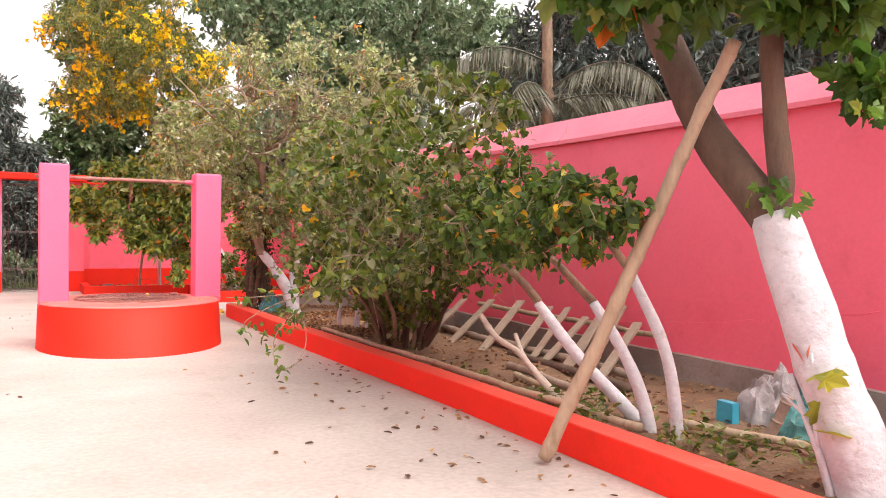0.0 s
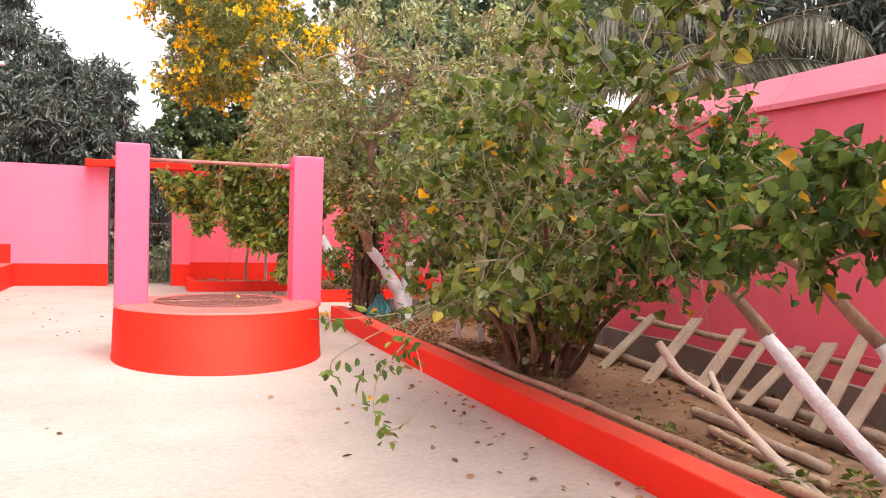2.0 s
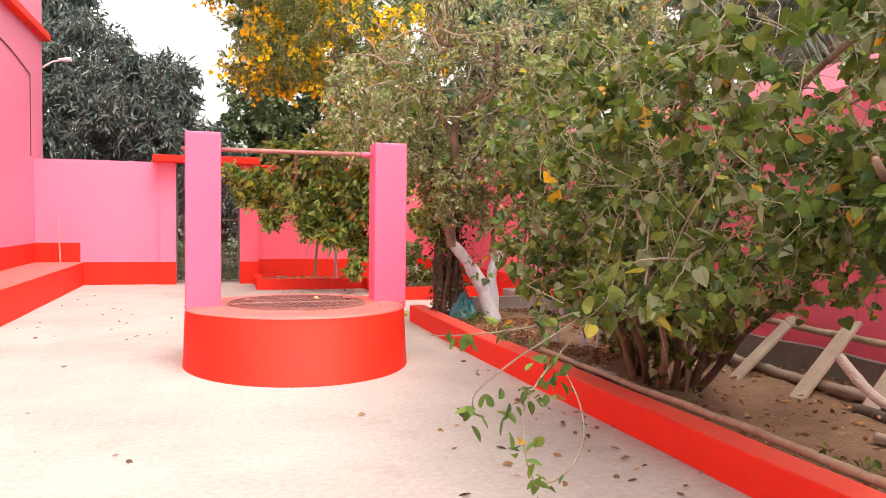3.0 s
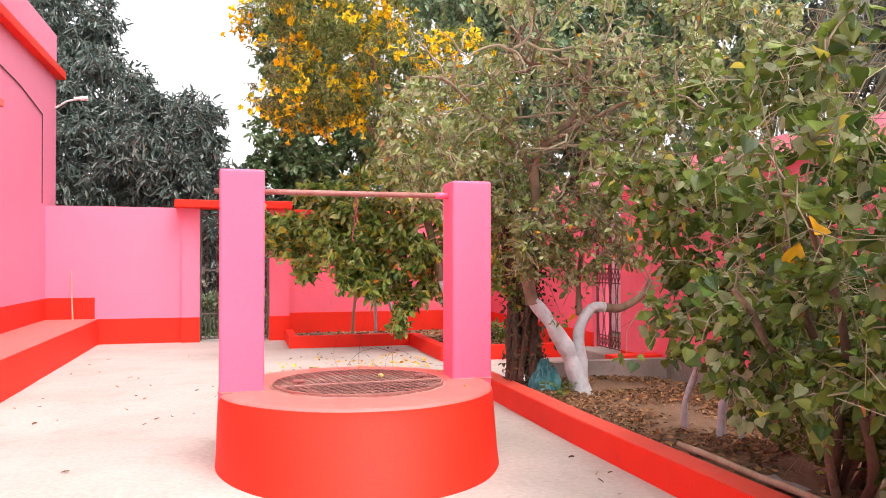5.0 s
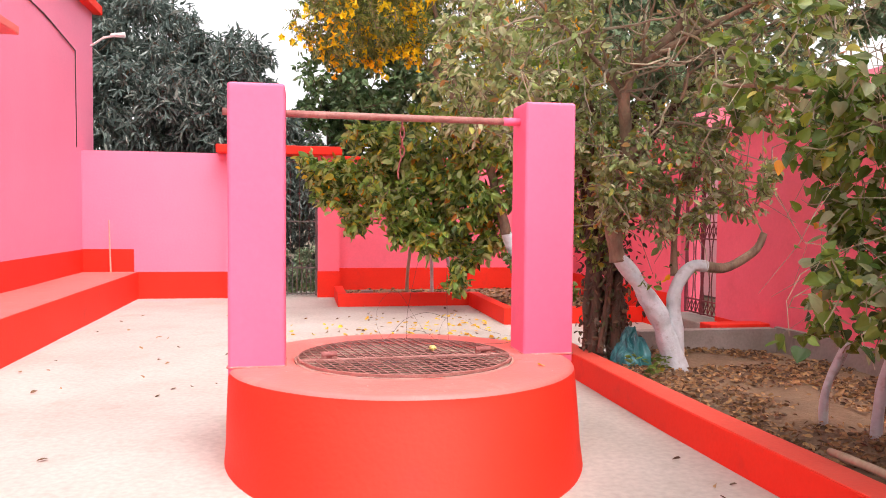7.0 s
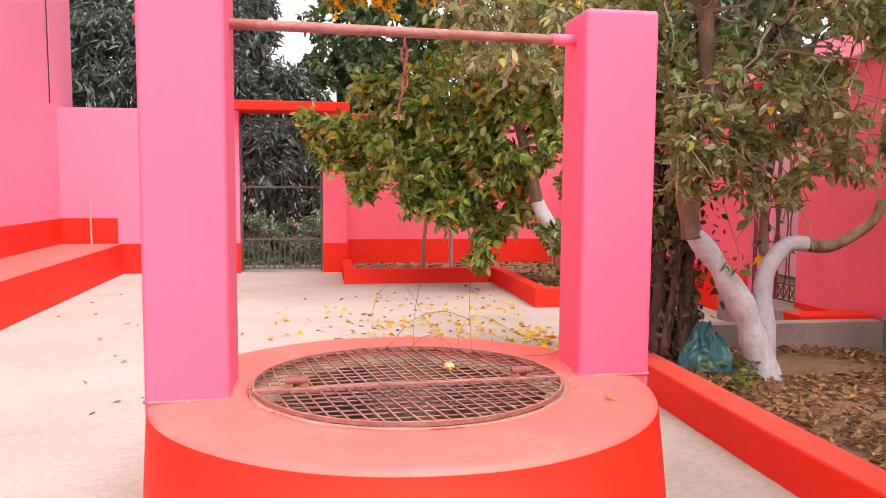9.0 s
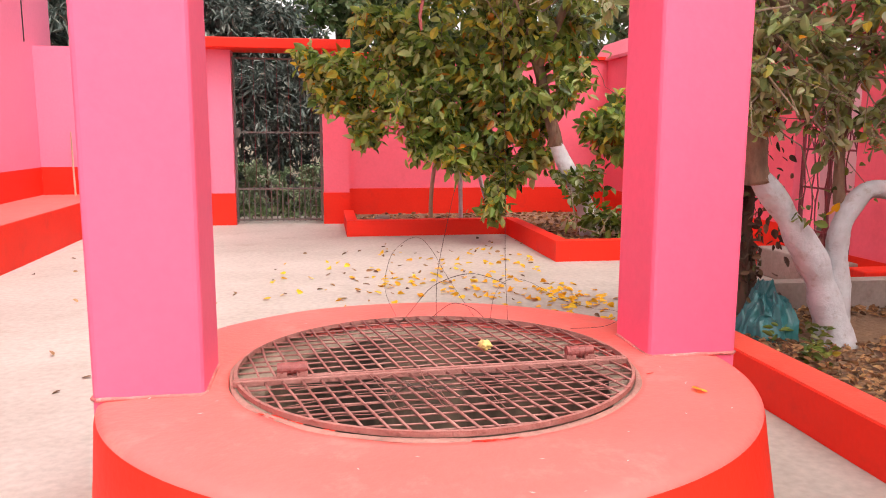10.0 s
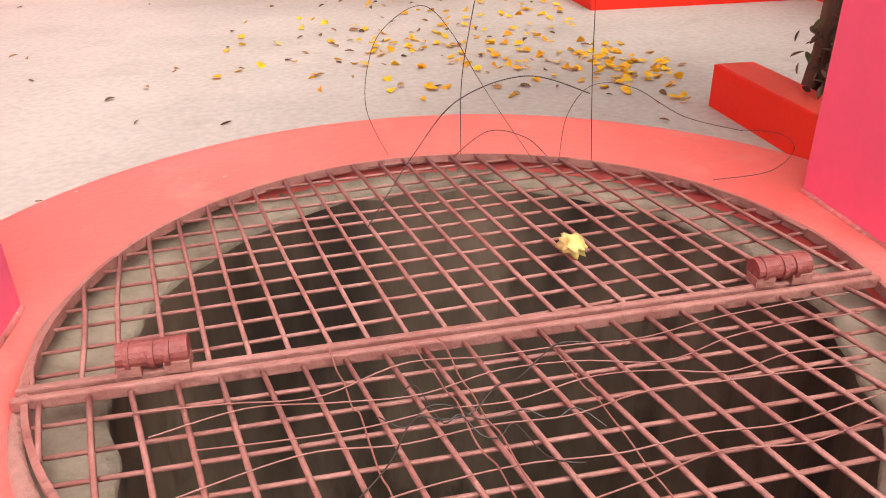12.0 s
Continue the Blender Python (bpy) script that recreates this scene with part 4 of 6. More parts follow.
for _ in range(380):
    t, d = tips[rng.integers(len(tips))]
    d = d / (np.linalg.norm(d) + 1e-6)
    L = rng.uniform(0.25, 0.7)
    a = t - d * L * 0.6 + rng.normal(size=3) * 0.1
    k1, k2, k3 = rng.normal(size=(3, 3)) * 0.06
    bare.tube([a, a + d * L * 0.35 + k1, a + d * L * 0.7 + k1 + k2, a + d * L + k1 + k2 + k3 + np.array((0, 0, 0.03))], [0.0019, 0.0017, 0.0014, 0.0008], 4, False)
under(part("bare_twig_tangle", bare, TWIG, None, "thin bare grey twigs", kind="stuff"), shrub)
arch, pl = Shape(), []
for _ in range(520):
    t, d = tips[rng.integers(len(tips))]
    out = np.array((t[0] - 4.75, t[1] - 6.9, 0.0))
    out = out / (np.linalg.norm(out) + 1e-6) + rng.normal(size=3) * (0.5, 0.5, 0.0)
    L = rng.uniform(0.35, 0.75)
    a = t - out * L * 0.95 + np.array((0, 0, 0.02 + 0.12 * rng.random()))
    rise, fall = rng.uniform(0.25, 0.6), rng.uniform(0.6, 1.2)
    bend = rng.normal(size=3) * 0.13
    q = [a + out * L * f + np.array((0, 0, L * (rise * f - fall * f * f))) + bend * math.sin(3.1 * f) for f in (0, 0.2, 0.4, 0.6, 0.8, 1.0)]
    if q[-1][2] < (0.45 if q[-1][1] < 4.8 else 0.8) or q[-1][0] < 3.0 or q[-1][1] > 8.3 or q[-1][1] < 3.9:
        continue
    arch.tube(q, [0.0026, 0.0024, 0.0022, 0.0019, 0.0016, 0.001], 5, False)
    pl += [q[-1] + rng.normal(size=3) * 0.025 for _ in range(rng.integers(0, 6))]
under(part("arching_twig_tangle", arch, TWIG_PALE, None, "long arching pale olive twigs", kind="stuff"), shrub)
scattered(shrub, "tip_leaves", HEART, LEAF_ROUND, pl, 0.055, rng, "", droop=0.5)
hang = [(3.35, 5.3, 0.95), (3.05, 5.05, 0.80), (2.81, 4.85, 0.66), (2.73, 4.66, 0.60), (2.71, 4.58, 0.53), (2.74, 4.58, 0.44)]
hang2 = [(2.74, 4.58, 0.44), (2.82, 4.6, 0.45), (2.88, 4.6, 0.50), (2.92, 4.62, 0.58), (2.95, 4.72, 0.66), (3.0, 4.95, 0.75)]
hang3 = [(3.35, 5.3, 0.95), (2.95, 4.95, 0.86), (2.7, 4.7, 0.82), (2.52, 4.54, 0.76), (2.515, 4.54, 0.70)]
hang4 = [(3.35, 5.3, 0.95), (3.0, 5.15, 0.88), (2.72, 5.05, 0.86), (2.5, 5.0, 0.87)]
for q in (hang, hang2, hang3, hang4):
    fine, _ = limb(q, 0.005, 0.005, 20, 0.012, 4.0)
    under(part("hanging_twig", Shape().tube(fine, [0.0048 - 0.00014 * k for k in range(21)], 5), TWIG, smooth=True), shrub)
pl = []
for (x, y, z), n in (((2.71, 4.58, 0.54), 9), ((2.745, 4.58, 0.45), 9), ((2.515, 4.54, 0.70), 9), ((2.66, 4.66, 0.68), 6), ((2.80, 4.82, 0.67), 12), ((2.90, 4.9, 0.70), 12), ((2.98, 4.98, 0.76), 10), ((2.62, 5.03, 0.86), 5), ((2.8, 5.08, 0.86), 8), ((3.0, 5.12, 0.88), 12), ((3.2, 5.2, 0.9), 14)):
    pl += [np.array((x, y, z)) + rng.normal(size=3) * (0.035, 0.03, 0.022) for _ in range(n)]
scattered(shrub, "hanging_leaves", OVATE, LEAF_ROUND, pl, 0.058, rng, "", droop=0.5)

for i, pts in enumerate(([(4.96, 8.72, 0.08), (4.95, 8.66, 0.45), (4.88, 8.5, 0.85), (4.7, 8.3, 1.3)], [(4.84, 8.98, 0.08), (4.82, 8.94, 0.35), (4.86, 8.86, 0.62)], [(5.02, 8.6, 0.08), (5.05, 8.5, 0.5), (5.0, 8.4, 0.95)])):
    young = tree_thing("young_stem", "thin limewashed garden stem with few dusty leaves", "sapling", pts[0], "young stems in the bed")
    a = stem(young, "limewashed_stem", pts, 0.032 - 0.005 * i, 0.02, LIME, "patchy white limewash", 14, 0.02, i + 20, 10, 0.3)
    rng = np.random.default_rng(70 + i)
    crown(young, rng, [(1, (pts[-1][0] - 0.1, pts[-1][1] - 0.05, pts[-1][2] + 0.1), (0.28, 0.3, 0.25))], a[8:], 22, 8, HEART, 0.055, LEAF_BUSH, TWIG, 0.003, 0.4, 0.25, 0.1)

# three limewashed saplings leaning over the kerb
for i, (pts, r) in enumerate((([(4.92, 3.70, 0.08), (4.72, 4.05, 0.45), (4.58, 4.40, 0.82)], 0.042), ([(4.72, 3.38, 0.08), (4.66, 3.5, 0.5), (4.56, 3.75, 0.88)], 0.038), ([(4.70, 3.14, 0.08), (4.66, 3.2, 0.6), (4.56, 3.4, 1.08)], 0.036))):
    sap = tree_thing("sapling", "slim leaning sapling with limewashed trunk and round green leaves", "tree", pts[0], "saplings along the bed")
    a = stem(sap, "limewashed_trunk", pts, r * 1.15, r * 0.85, LIME, "white limewashed lower trunk", 14, 0.012, i + 3, 12)
    tops = ((4.2, 4.55, 1.2), (4.05, 3.9, 1.3), (4.2, 3.45, 1.5))[i]
    end = ((3.75, 4.3, 1.5), (3.75, 3.5, 1.5), (3.9, 3.15, 1.6))[i]
    b = stem(sap, "trunk", [a[-1], tuple((Vector(a[-1]) + Vector(tops)) / 2 + Vector((0.02, 0.06, 0.06))), tops, end], r * 0.8, r * 0.3, BARK, "grey brown upper trunk", 12, 0.02, i + 9, 9)
    blobs = (((1, (4.05, 4.3, 1.32), (0.45, 0.45, 0.3)), (0.6, (4.45, 4.5, 1.65), (0.4, 0.4, 0.35))), ((1, (3.9, 3.55, 1.36), (0.42, 0.42, 0.27)),), ((1, (4.05, 3.2, 1.42), (0.38, 0.4, 0.28)),))[i]
    rng = np.random.default_rng(40 + i)
    tips = crown(sap, rng, list(blobs), b[4:], (108, 68, 66)[i], 13, HEART, 0.056, LEAF_ROUND, TWIG, 0.004, 0.5, 0.28, 0.1)
    scattered(sap, "yellow_leaves", HEART, YELLOW_LEAF, [t[0] for t in tips if rng.random() < 0.05], 0.075, rng)
    scattered(sap, "dry_leaves", OVATE, DEAD, [t[0] for t in tips if rng.random() < 0.2], 0.06, rng)

# large tree with limewashed trunk and broad lobed leaves
big = tree_thing("large_tree", "leaning tree with limewashed trunk and broad lobed leaves", "tree", (4.72, 2.02, 0.05))
a = stem(big, "limewashed_trunk", [(4.76, 1.98, 0.0), (4.72, 2.10, 0.4), (4.68, 2.28, 0.9), (4.62, 2.46, 1.43)], 0.165, 0.115, LIME, "white limewashed lower trunk", 20, 0.015, 1, 20)
b = stem(big, "trunk", [(4.62, 2.46, 1.40), (4.6, 2.72, 1.7), (4.56, 2.95, 2.05), (4.5, 3.2, 2.6), (4.35, 3.4, 3.2)], 0.112, 0.085, BARK_DARK, "dark brown upper trunk", 16, 0.015, 2, 16)
c = stem(big, "limb", [(4.64, 2.50, 1.30), (4.635, 2.44, 1.60), (4.65, 2.50, 2.0), (4.68, 2.55, 2.4), (4.7, 2.5, 2.9)], 0.066, 0.05, BARK_DARK, "", 12, 0.015, 3, 12)
rng = np.random.default_rng(5)
crown(big, rng, [(1.5, (3.8, 2.5, 2.5), (0.5, 0.4, 0.22)), (1.5, (4.7, 2.3, 2.58), (0.5, 0.35, 0.2)), (0.2, (5.2, 2.3, 2.1), (0.2, 0.2, 0.1)), (1, (4.3, 2.9, 3.1), (1.1, 1.0, 0.5))], b[8:] + c[6:], 330, 8, LOBED, 0.125, LEAF_PALMATE, TWIG, 0.006, 0.9, 0.35, 0.1)
pl = [(4.55, 2.33, 1.5), (4.52, 2.4, 1.55), (4.5, 2.3, 1.58), (4.55, 2.25, 1.52), (4.5, 2.45, 1.52), (4.62, 1.95, 1.9), (4.6, 1.9, 1.85)]
pl = [np.array(p) + rng.normal(size=3) * 0.04 for p in pl for _ in range(3)]
scattered(big, "trunk_leaves", LOBED, LEAF_PALMATE, pl, 0.085, rng, "", droop=0.3)
for k, q in enumerate(([(4.62, 2.10, 0.08), (4.60, 2.16, 0.3), (4.60, 2.25, 0.48), (4.60, 2.33, 0.66)], [(4.60, 2.17, 0.32), (4.59, 2.19, 0.48), (4.57, 2.17, 0.62), (4.56, 2.19, 0.78)], [(4.60, 2.25, 0.48), (4.59, 2.31, 0.52), (4.58, 2.36, 0.56)])):
    under(part("sucker", Shape().tube(along(q, 9), [(0.022, 0.012, 0.011)[k] * (1 - 0.06 * n) for n in range(9)], 8), LIME, smooth=True), big)
scattered(big, "low_lobed_leaves", LOBED, LIGHT_LOBED, [(4.55, 2.17, 0.68), (4.50, 2.08, 0.68), (4.56, 2.15, 0.56), (4.58, 2.13, 0.42)], 0.15, rng, "yellow green lobed leaves", np.array([(0.1, -0.8, 0.3), (0.0, -0.9, 0.1), (0.0, 0.2, -0.8), (0.0, -0.7, 0.2)]), 0.1)
scattered(big, "young_leaves", OVATE, YOUNG_RED, [(4.57, 2.20, 0.74), (4.56, 2.22, 0.72)], 0.12, rng, "young red leaves", np.array([(0.0, -0.1, 0.9), (0.1, 0.5, 0.6)]), 0.0)
stem(big, "limewashed_limb", [(4.80, 1.93, 0.0), (4.84, 1.80, 0.35), (4.9, 1.6, 0.8), (4.95, 1.4, 1.3)], 0.10, 0.08, LIME, "white limewashed second trunk", 14, 0.015, 31, 16)

# forked limewashed tree with twisted branches near the well
fork = tree_thing("forked_tree", "twisted forked tree with limewashed foot and greyish leaves", "tree", (4.79, 10.6, 0.08))
a1 = stem(fork, "limewashed_trunk", [(4.80, 10.6, 0.05), (4.74, 10.6, 0.3), (4.60, 10.6, 0.62), (4.44, 10.6, 0.85), (4.30, 10.6, 1.0)], 0.088, 0.064, LIME, "white limewashed fork", 30, 0.035, 4, 18, 0.6)
a2 = stem(fork, "limewashed_limb", [(4.82, 10.62, 0.1), (4.80, 10.62, 0.5), (4.80, 10.62, 0.75), (4.92, 10.62, 0.92), (5.06, 10.62, 0.93)], 0.072, 0.042, LIME, "white limewashed fork", 20, 0.02, 5, 16, 0.35)
a3 = stem(fork, "limb", [(5.06, 10.62, 0.93), (5.22, 10.62, 0.92), (5.38, 10.62, 0.98), (5.5, 10.6, 1.08), (5.56, 10.6, 1.2)], 0.045, 0.026, BARK, "", 12, 0.012, 6, 10)
b1 = stem(fork, "trunk", [(4.30, 10.6, 0.98), (4.25, 10.6, 1.2), (4.24, 10.6, 1.5), (4.33, 10.55, 1.75), (4.50, 10.45, 1.93)], 0.069, 0.054, BARK, "brown peeling bark", 18, 0.025, 7, 14, 0.35)
b2 = stem(fork, "branch", [(4.34, 10.55, 1.76), (4.30, 10.5, 2.0), (4.22, 10.4, 2.22), (4.30, 10.3, 2.45), (4.52, 10.15, 2.68), (4.60, 10.0, 2.95), (4.58, 9.9, 3.3)], 0.05, 0.03, BARK, "", 18, 0.03, 8, 10)
b3 = stem(fork, "branch", [(4.50, 10.45, 1.93), (4.62, 10.4, 2.1), (4.78, 10.3, 2.35), (4.95, 10.2, 2.6)], 0.035, 0.018, BARK_DARK, "", 12, 0.03, 9, 8)
b4 = stem(fork, "branch", [(4.30, 10.3, 2.45), (4.6, 10.1, 2.62), (4.95, 9.9, 2.82), (5.4, 9.7, 2.95)], 0.03, 0.012, BARK, "", 12, 0.03, 10, 8)
b5 = stem(fork, "branch", [(4.6, 10.0, 2.95), (4.3, 9.9, 3.15), (4.0, 9.8, 3.05), (3.7, 9.6, 3.1)], 0.022, 0.01, BARK, "", 12, 0.05, 11, 7)
b6 = stem(fork, "branch", [(4.22, 10.4, 2.22), (3.95, 10.3, 2.5), (3.6, 10.2, 2.75), (3.3, 10.2, 3.0)], 0.022, 0.009, BARK, "", 12, 0.05, 12, 7)
rng = np.random.default_rng(21)
anch = b2[6:] + b3 + b4 + b5 + b6
tips = crown(fork, rng, [(0.6, (4.3, 10.2, 3.2), (1.2, 1.1, 0.8)), (0.65, (5.0, 9.4, 3.4), (1.1, 1.0, 0.8)), (0.55, (5.6, 9.5, 3.2), (0.6, 0.9, 0.6)), (0.25, (4.1, 9.6, 3.7), (0.8, 0.8, 0.5)), (2.1, (3.5, 10.6, 2.45), (0.85, 0.8, 0.75)), (1.0, (5.0, 10.0, 2.6), (0.7, 0.8, 0.55)), (0.5, (4.7, 10.4, 1.75), (0.5, 0.5, 0.35)), (0.5, (4.1, 10.8, 2.0), (0.4, 0.4, 0.4)), (0.5, (4.2, 10.35, 1.65), (0.28, 0.25, 0.45)), (0.45, (5.25, 10.5, 1.65), (0.4, 0.3, 0.4)), (0.3, (4.75, 10.5, 1.35), (0.35, 0.25, 0.3)), (0.55, (4.9, 10.25, 2.1), (0.5, 0.4, 0.3)), (0.3, (5.4, 10.1, 2.2), (0.4, 0.4, 0.3))], anch + a3[9:], 900, 14, OVATE, 0.07, LEAF_GREY, TWIG, 0.0045, 0.35, 0.4, 0.1)
pick = [t for t in tips if rng.random() < 0.012]
blossoms(fork, rng, pick, 1.0, PEACH, 0.07, 1, 0.0, "peach coloured blossom")
scattered(fork, "dry_leaves", OVATE, YELLOW_LEAF, [t[0] for t in tips if rng.random() < 0.07], 0.065, rng, "orange dry leaves")
bare = Shape()
for _ in range(260):
    t, d = tips[rng.integers(len(tips))]
    d = d / (np.linalg.norm(d) + 1e-6)
    L = rng.uniform(0.2, 0.6)
    aa = t - d * L * 0.5
    bare.tube([aa, aa + d * L * 0.5 + rng.normal(size=3) * 0.08, aa + d * L + rng.normal(size=3) * 0.15], [0.005, 0.004, 0.002], 4, False)
for _ in range(120):
    st = np.array(anch[rng.integers(len(anch))])
    w, L = rng.uniform(0, 6.28), rng.uniform(0.5, 1.3)
    d = np.array((math.cos(w), math.sin(w) - 0.3, rng.uniform(-0.2, 0.8)))
    q = [st]
    for k in range(9):
        d = d / np.linalg.norm(d) + rng.normal(size=3) * 0.38
        q.append(q[-1] + d / np.linalg.norm(d) * L / 9)
    bare.tube(q, [0.013 - 0.0012 * k for k in range(10)], 5, False)
under(part("bare_twig_tangle", bare, TWIG, None, "thin bare grey twigs", kind="stuff"), fork)
stem(fork, "branch", [(4.82, 10.66, 0.86), (4.83, 10.7, 1.05), (4.83, 10.7, 1.3), (4.9, 10.65, 1.7), (5.0, 10.5, 2.2)], 0.032, 0.016, BARK, "", 14, 0.02, 77, 9)
pl = [np.array((4.52, 10.48, 0.84)) + rng.normal(size=3) * (0.06, 0.03, 0.03) for _ in range(14)] + [np.array((4.83, 10.62, 1.25)) + rng.normal(size=3) * (0.06, 0.05, 0.2) for _ in range(18)]
scattered(fork, "sprig_leaves", OVATE, LEAF_BUSH, pl, 0.06, rng, "", droop=0.5)
scattered(fork, "orange_leaf", HEART, YELLOW_LEAF, [(4.66, 10.5, 0.83), (4.665, 10.49, 0.84)], 0.07, rng, "single orange leaf")
fork.location.y += 0.13

# creeper covered dark trunk behind it
vine = tree_thing("creeper_tree", "dark tree trunk wrapped in hanging dry creepers", "tree", (4.42, 11.2, 0.05))
va = []
for i in range(16):
    w = i * 0.8
    va += stem(vine, "creeper", [(4.40 + 0.17 * math.cos(w), 11.2 + 0.17 * math.sin(w), 0.04), (4.38 + 0.12 * math.cos(w + 0.6), 11.2 + 0.12 * math.sin(w + 0.6), 0.8), (4.34 + 0.16 * math.cos(w + 1), 11.2 + 0.2 * math.sin(w + 1), 1.7), (4.3 + 0.4 * math.cos(w), 11.2 + 0.4 * math.sin(w), 2.3)], 0.05 if i % 3 == 0 else 0.028, 0.014, BARK_DARK, "", 12, 0.05, i + 50, 7)[6:]
rng = np.random.default_rng(33)
crown(vine, rng, [(1, (4.25, 11.25, 2.2), (0.5, 0.6, 0.6)), (1, (4.3, 11.2, 1.5), (0.32, 0.35, 0.7)), (0.9, (3.95, 11.6, 2.5), (0.6, 0.6, 0.6))], va, 300, 16, OVATE, 0.07, LEAF_HIBISCUS, TWIG, 0.004, 0.5, 0.35, 0.05)
pl = [(4.40 + min(max(rng.normal() * 0.13, -0.21), 0.21), 11.15 + min(max(rng.normal() * 0.13, -0.22), 0.2), rng.uniform(0.1, 1.5)) for _ in range(1300)]
scattered(vine, "dry_creeper_leaves", OVATE, DRY_CREEPER, pl, 0.055, rng, "dry brown creeper leaves", droop=0.9)

# hedge-like bush of the back bed
hedge = tree_thing("hibiscus_bush", "dense glossy green bush with orange tipped leaves", "shrub", (3.6, 16.6, 0.1))
ha = []
for i, (x0, x1, z1, m) in enumerate(((3.42, 3.47, 1.2, BAMBOO), (3.83, 3.78, 1.2, LIME), (4.2, 3.95, 1.1, LIME))):
    ha += stem(hedge, "stem", [(x0, 16.55 + 0.1 * (i % 2), 0.08), ((x0 + x1) / 2, 16.6, 0.6), (x1, 16.5, z1), (x1 + 0.3 * (i - 2) * 0.4, 16.4, z1 + 0.5)], 0.03, 0.015, m, "", 10, 0.02, i + 70, 8)[4:]
for i, (x0, x1) in enumerate(((3.45, 3.1), (3.8, 3.5), (3.95, 4.25))):
    ha += stem(hedge, "branch", [(x0, 16.52, 1.05), ((x0 + x1) / 2, 16.3, 1.4), (x1, 16.0, 1.9)], 0.02, 0.01, BARK, "", 10, 0.03, i + 75, 7)
rng = np.random.default_rng(51)
tips = crown(hedge, rng, [(2, (3.3, 15.8, 1.7), (1.2, 0.8, 0.6)), (1.3, (3.9, 15.5, 1.4), (0.8, 0.7, 0.55)), (1.4, (3.6, 15.6, 2.3), (1.0, 0.8, 0.55)), (0.55, (2.35, 16.1, 1.75), (0.45, 0.4, 0.4)), (0.3, (4.25, 15.4, 0.85), (0.4, 0.35, 0.25)), (0.22, (3.92, 15.2, 0.42), (0.13, 0.12, 0.17)), (0.1, (4.05, 15.3, 0.7), (0.15, 0.15, 0.15)), (0.2, (2.6, 15.9, 1.2), (0.25, 0.25, 0.2)), (0.2, (3.2, 15.4, 1.05), (0.25, 0.2, 0.25)), (0.18, (2.0, 16.2, 2.0), (0.2, 0.2, 0.15)), (0.2, (3.6, 15.2, 0.95), (0.2, 0.2, 0.25)), (0.25, (2.7, 15.8, 2.35), (0.3, 0.3, 0.25)), (0.8, (4.4, 15.0, 1.85), (0.7, 0.5, 0.6)), (0.55, (5.3, 15.1, 1.3), (0.45, 0.4, 0.45)), (0.9, (4.3, 14.8, 2.6), (0.8, 0.5, 0.6))], ha, 820, 14, OVATE, 0.13, LEAF_HIBISCUS, TWIG, 0.004, 0.35, 0.24, 0.1)
scattered(hedge, "orange_leaves", OVATE, YELLOW_LEAF, [t[0] for t in tips if t[0][0] < 2.75 and rng.random() < 0.75 or rng.random() < 0.02], 0.09, rng, "orange and yellow old leaves")
side = tree_thing("bed_tree", "leaning tree with limewashed trunk in the side bed", "tree", (4.92, 15.0, 0.1))
sa = stem(side, "limewashed_trunk", [(4.95, 15.0, 0.1), (4.9, 15.0, 0.4), (4.78, 15.0, 0.66), (4.62, 15.0, 0.92), (4.54, 15.0, 1.12)], 0.12, 0.075, LIME, "white limewashed trunk", 14, 0.02, 14, 12, 0.2)
sb = stem(side, "trunk", [(4.54, 15.0, 1.1), (4.34, 14.95, 1.8), (3.9, 14.7, 2.6), (3.3, 14.5, 3.3)], 0.075, 0.03, BARK, "", 12, 0.04, 15, 9)
sc = stem(side, "branch", [(4.3, 14.9, 1.9), (4.6, 14.6, 2.8), (4.5, 14.3, 3.8)], 0.05, 0.025, BARK, "", 12, 0.04, 16, 8)
sd = stem(side, "branch", [(3.9, 14.7, 2.6), (3.6, 14.6, 3.4), (3.4, 14.6, 4.4)], 0.04, 0.02, BARK, "", 12, 0.04, 17, 8)
rng = np.random.default_rng(61)
tips = crown(side, rng, [(1.3, (2.55, 14.7, 3.6), (0.95, 0.9, 0.55)), (1.2, (2.55, 14.4, 4.7), (1.1, 1.0, 0.8)), (1.2, (3.4, 14.3, 5.9), (1.5, 1.1, 0.8)), (1.6, (3.4, 14.5, 4.1), (1.3, 1.2, 0.9)), (1.1, (4.5, 14.2, 3.9), (1.0, 1.1, 0.9)), (0.9, (3.0, 14.8, 5.0), (1.2, 1.0, 0.7)), (0.8, (4.2, 14.6, 2.9), (0.9, 0.8, 0.6))], sb[4:] + sc + sd, 1300, 20, LANCE, 0.085, LEAF_TECOMA, TWIG, 0.004, 0.5, 0.4, 0.12)
front = [t for t in tips if t[0][2] > 3.0]
blossoms(side, rng, front, 0.12, YELLOW, 0.09, 9, 0.075, "yellow trumpet flower head")
low = tree_thing("bed_plant", "low leafy plant in the side bed", "shrub", (5.0, 14.6, 0.13))
rng = np.random.default_rng(62)
crown(low, rng, [(1, (5.0, 14.7, 0.45), (0.6, 0.35, 0.3)), (0.6, (4.75, 14.9, 0.75), (0.3, 0.3, 0.25))], [(5.0, 14.65, 0.15), (4.9, 14.6, 0.2), (5.1, 14.6, 0.2)], 48, 10, OVATE, 0.11, LEAF_BUSH, TWIG, 0.005, 0.5, 0.3, 0.1)


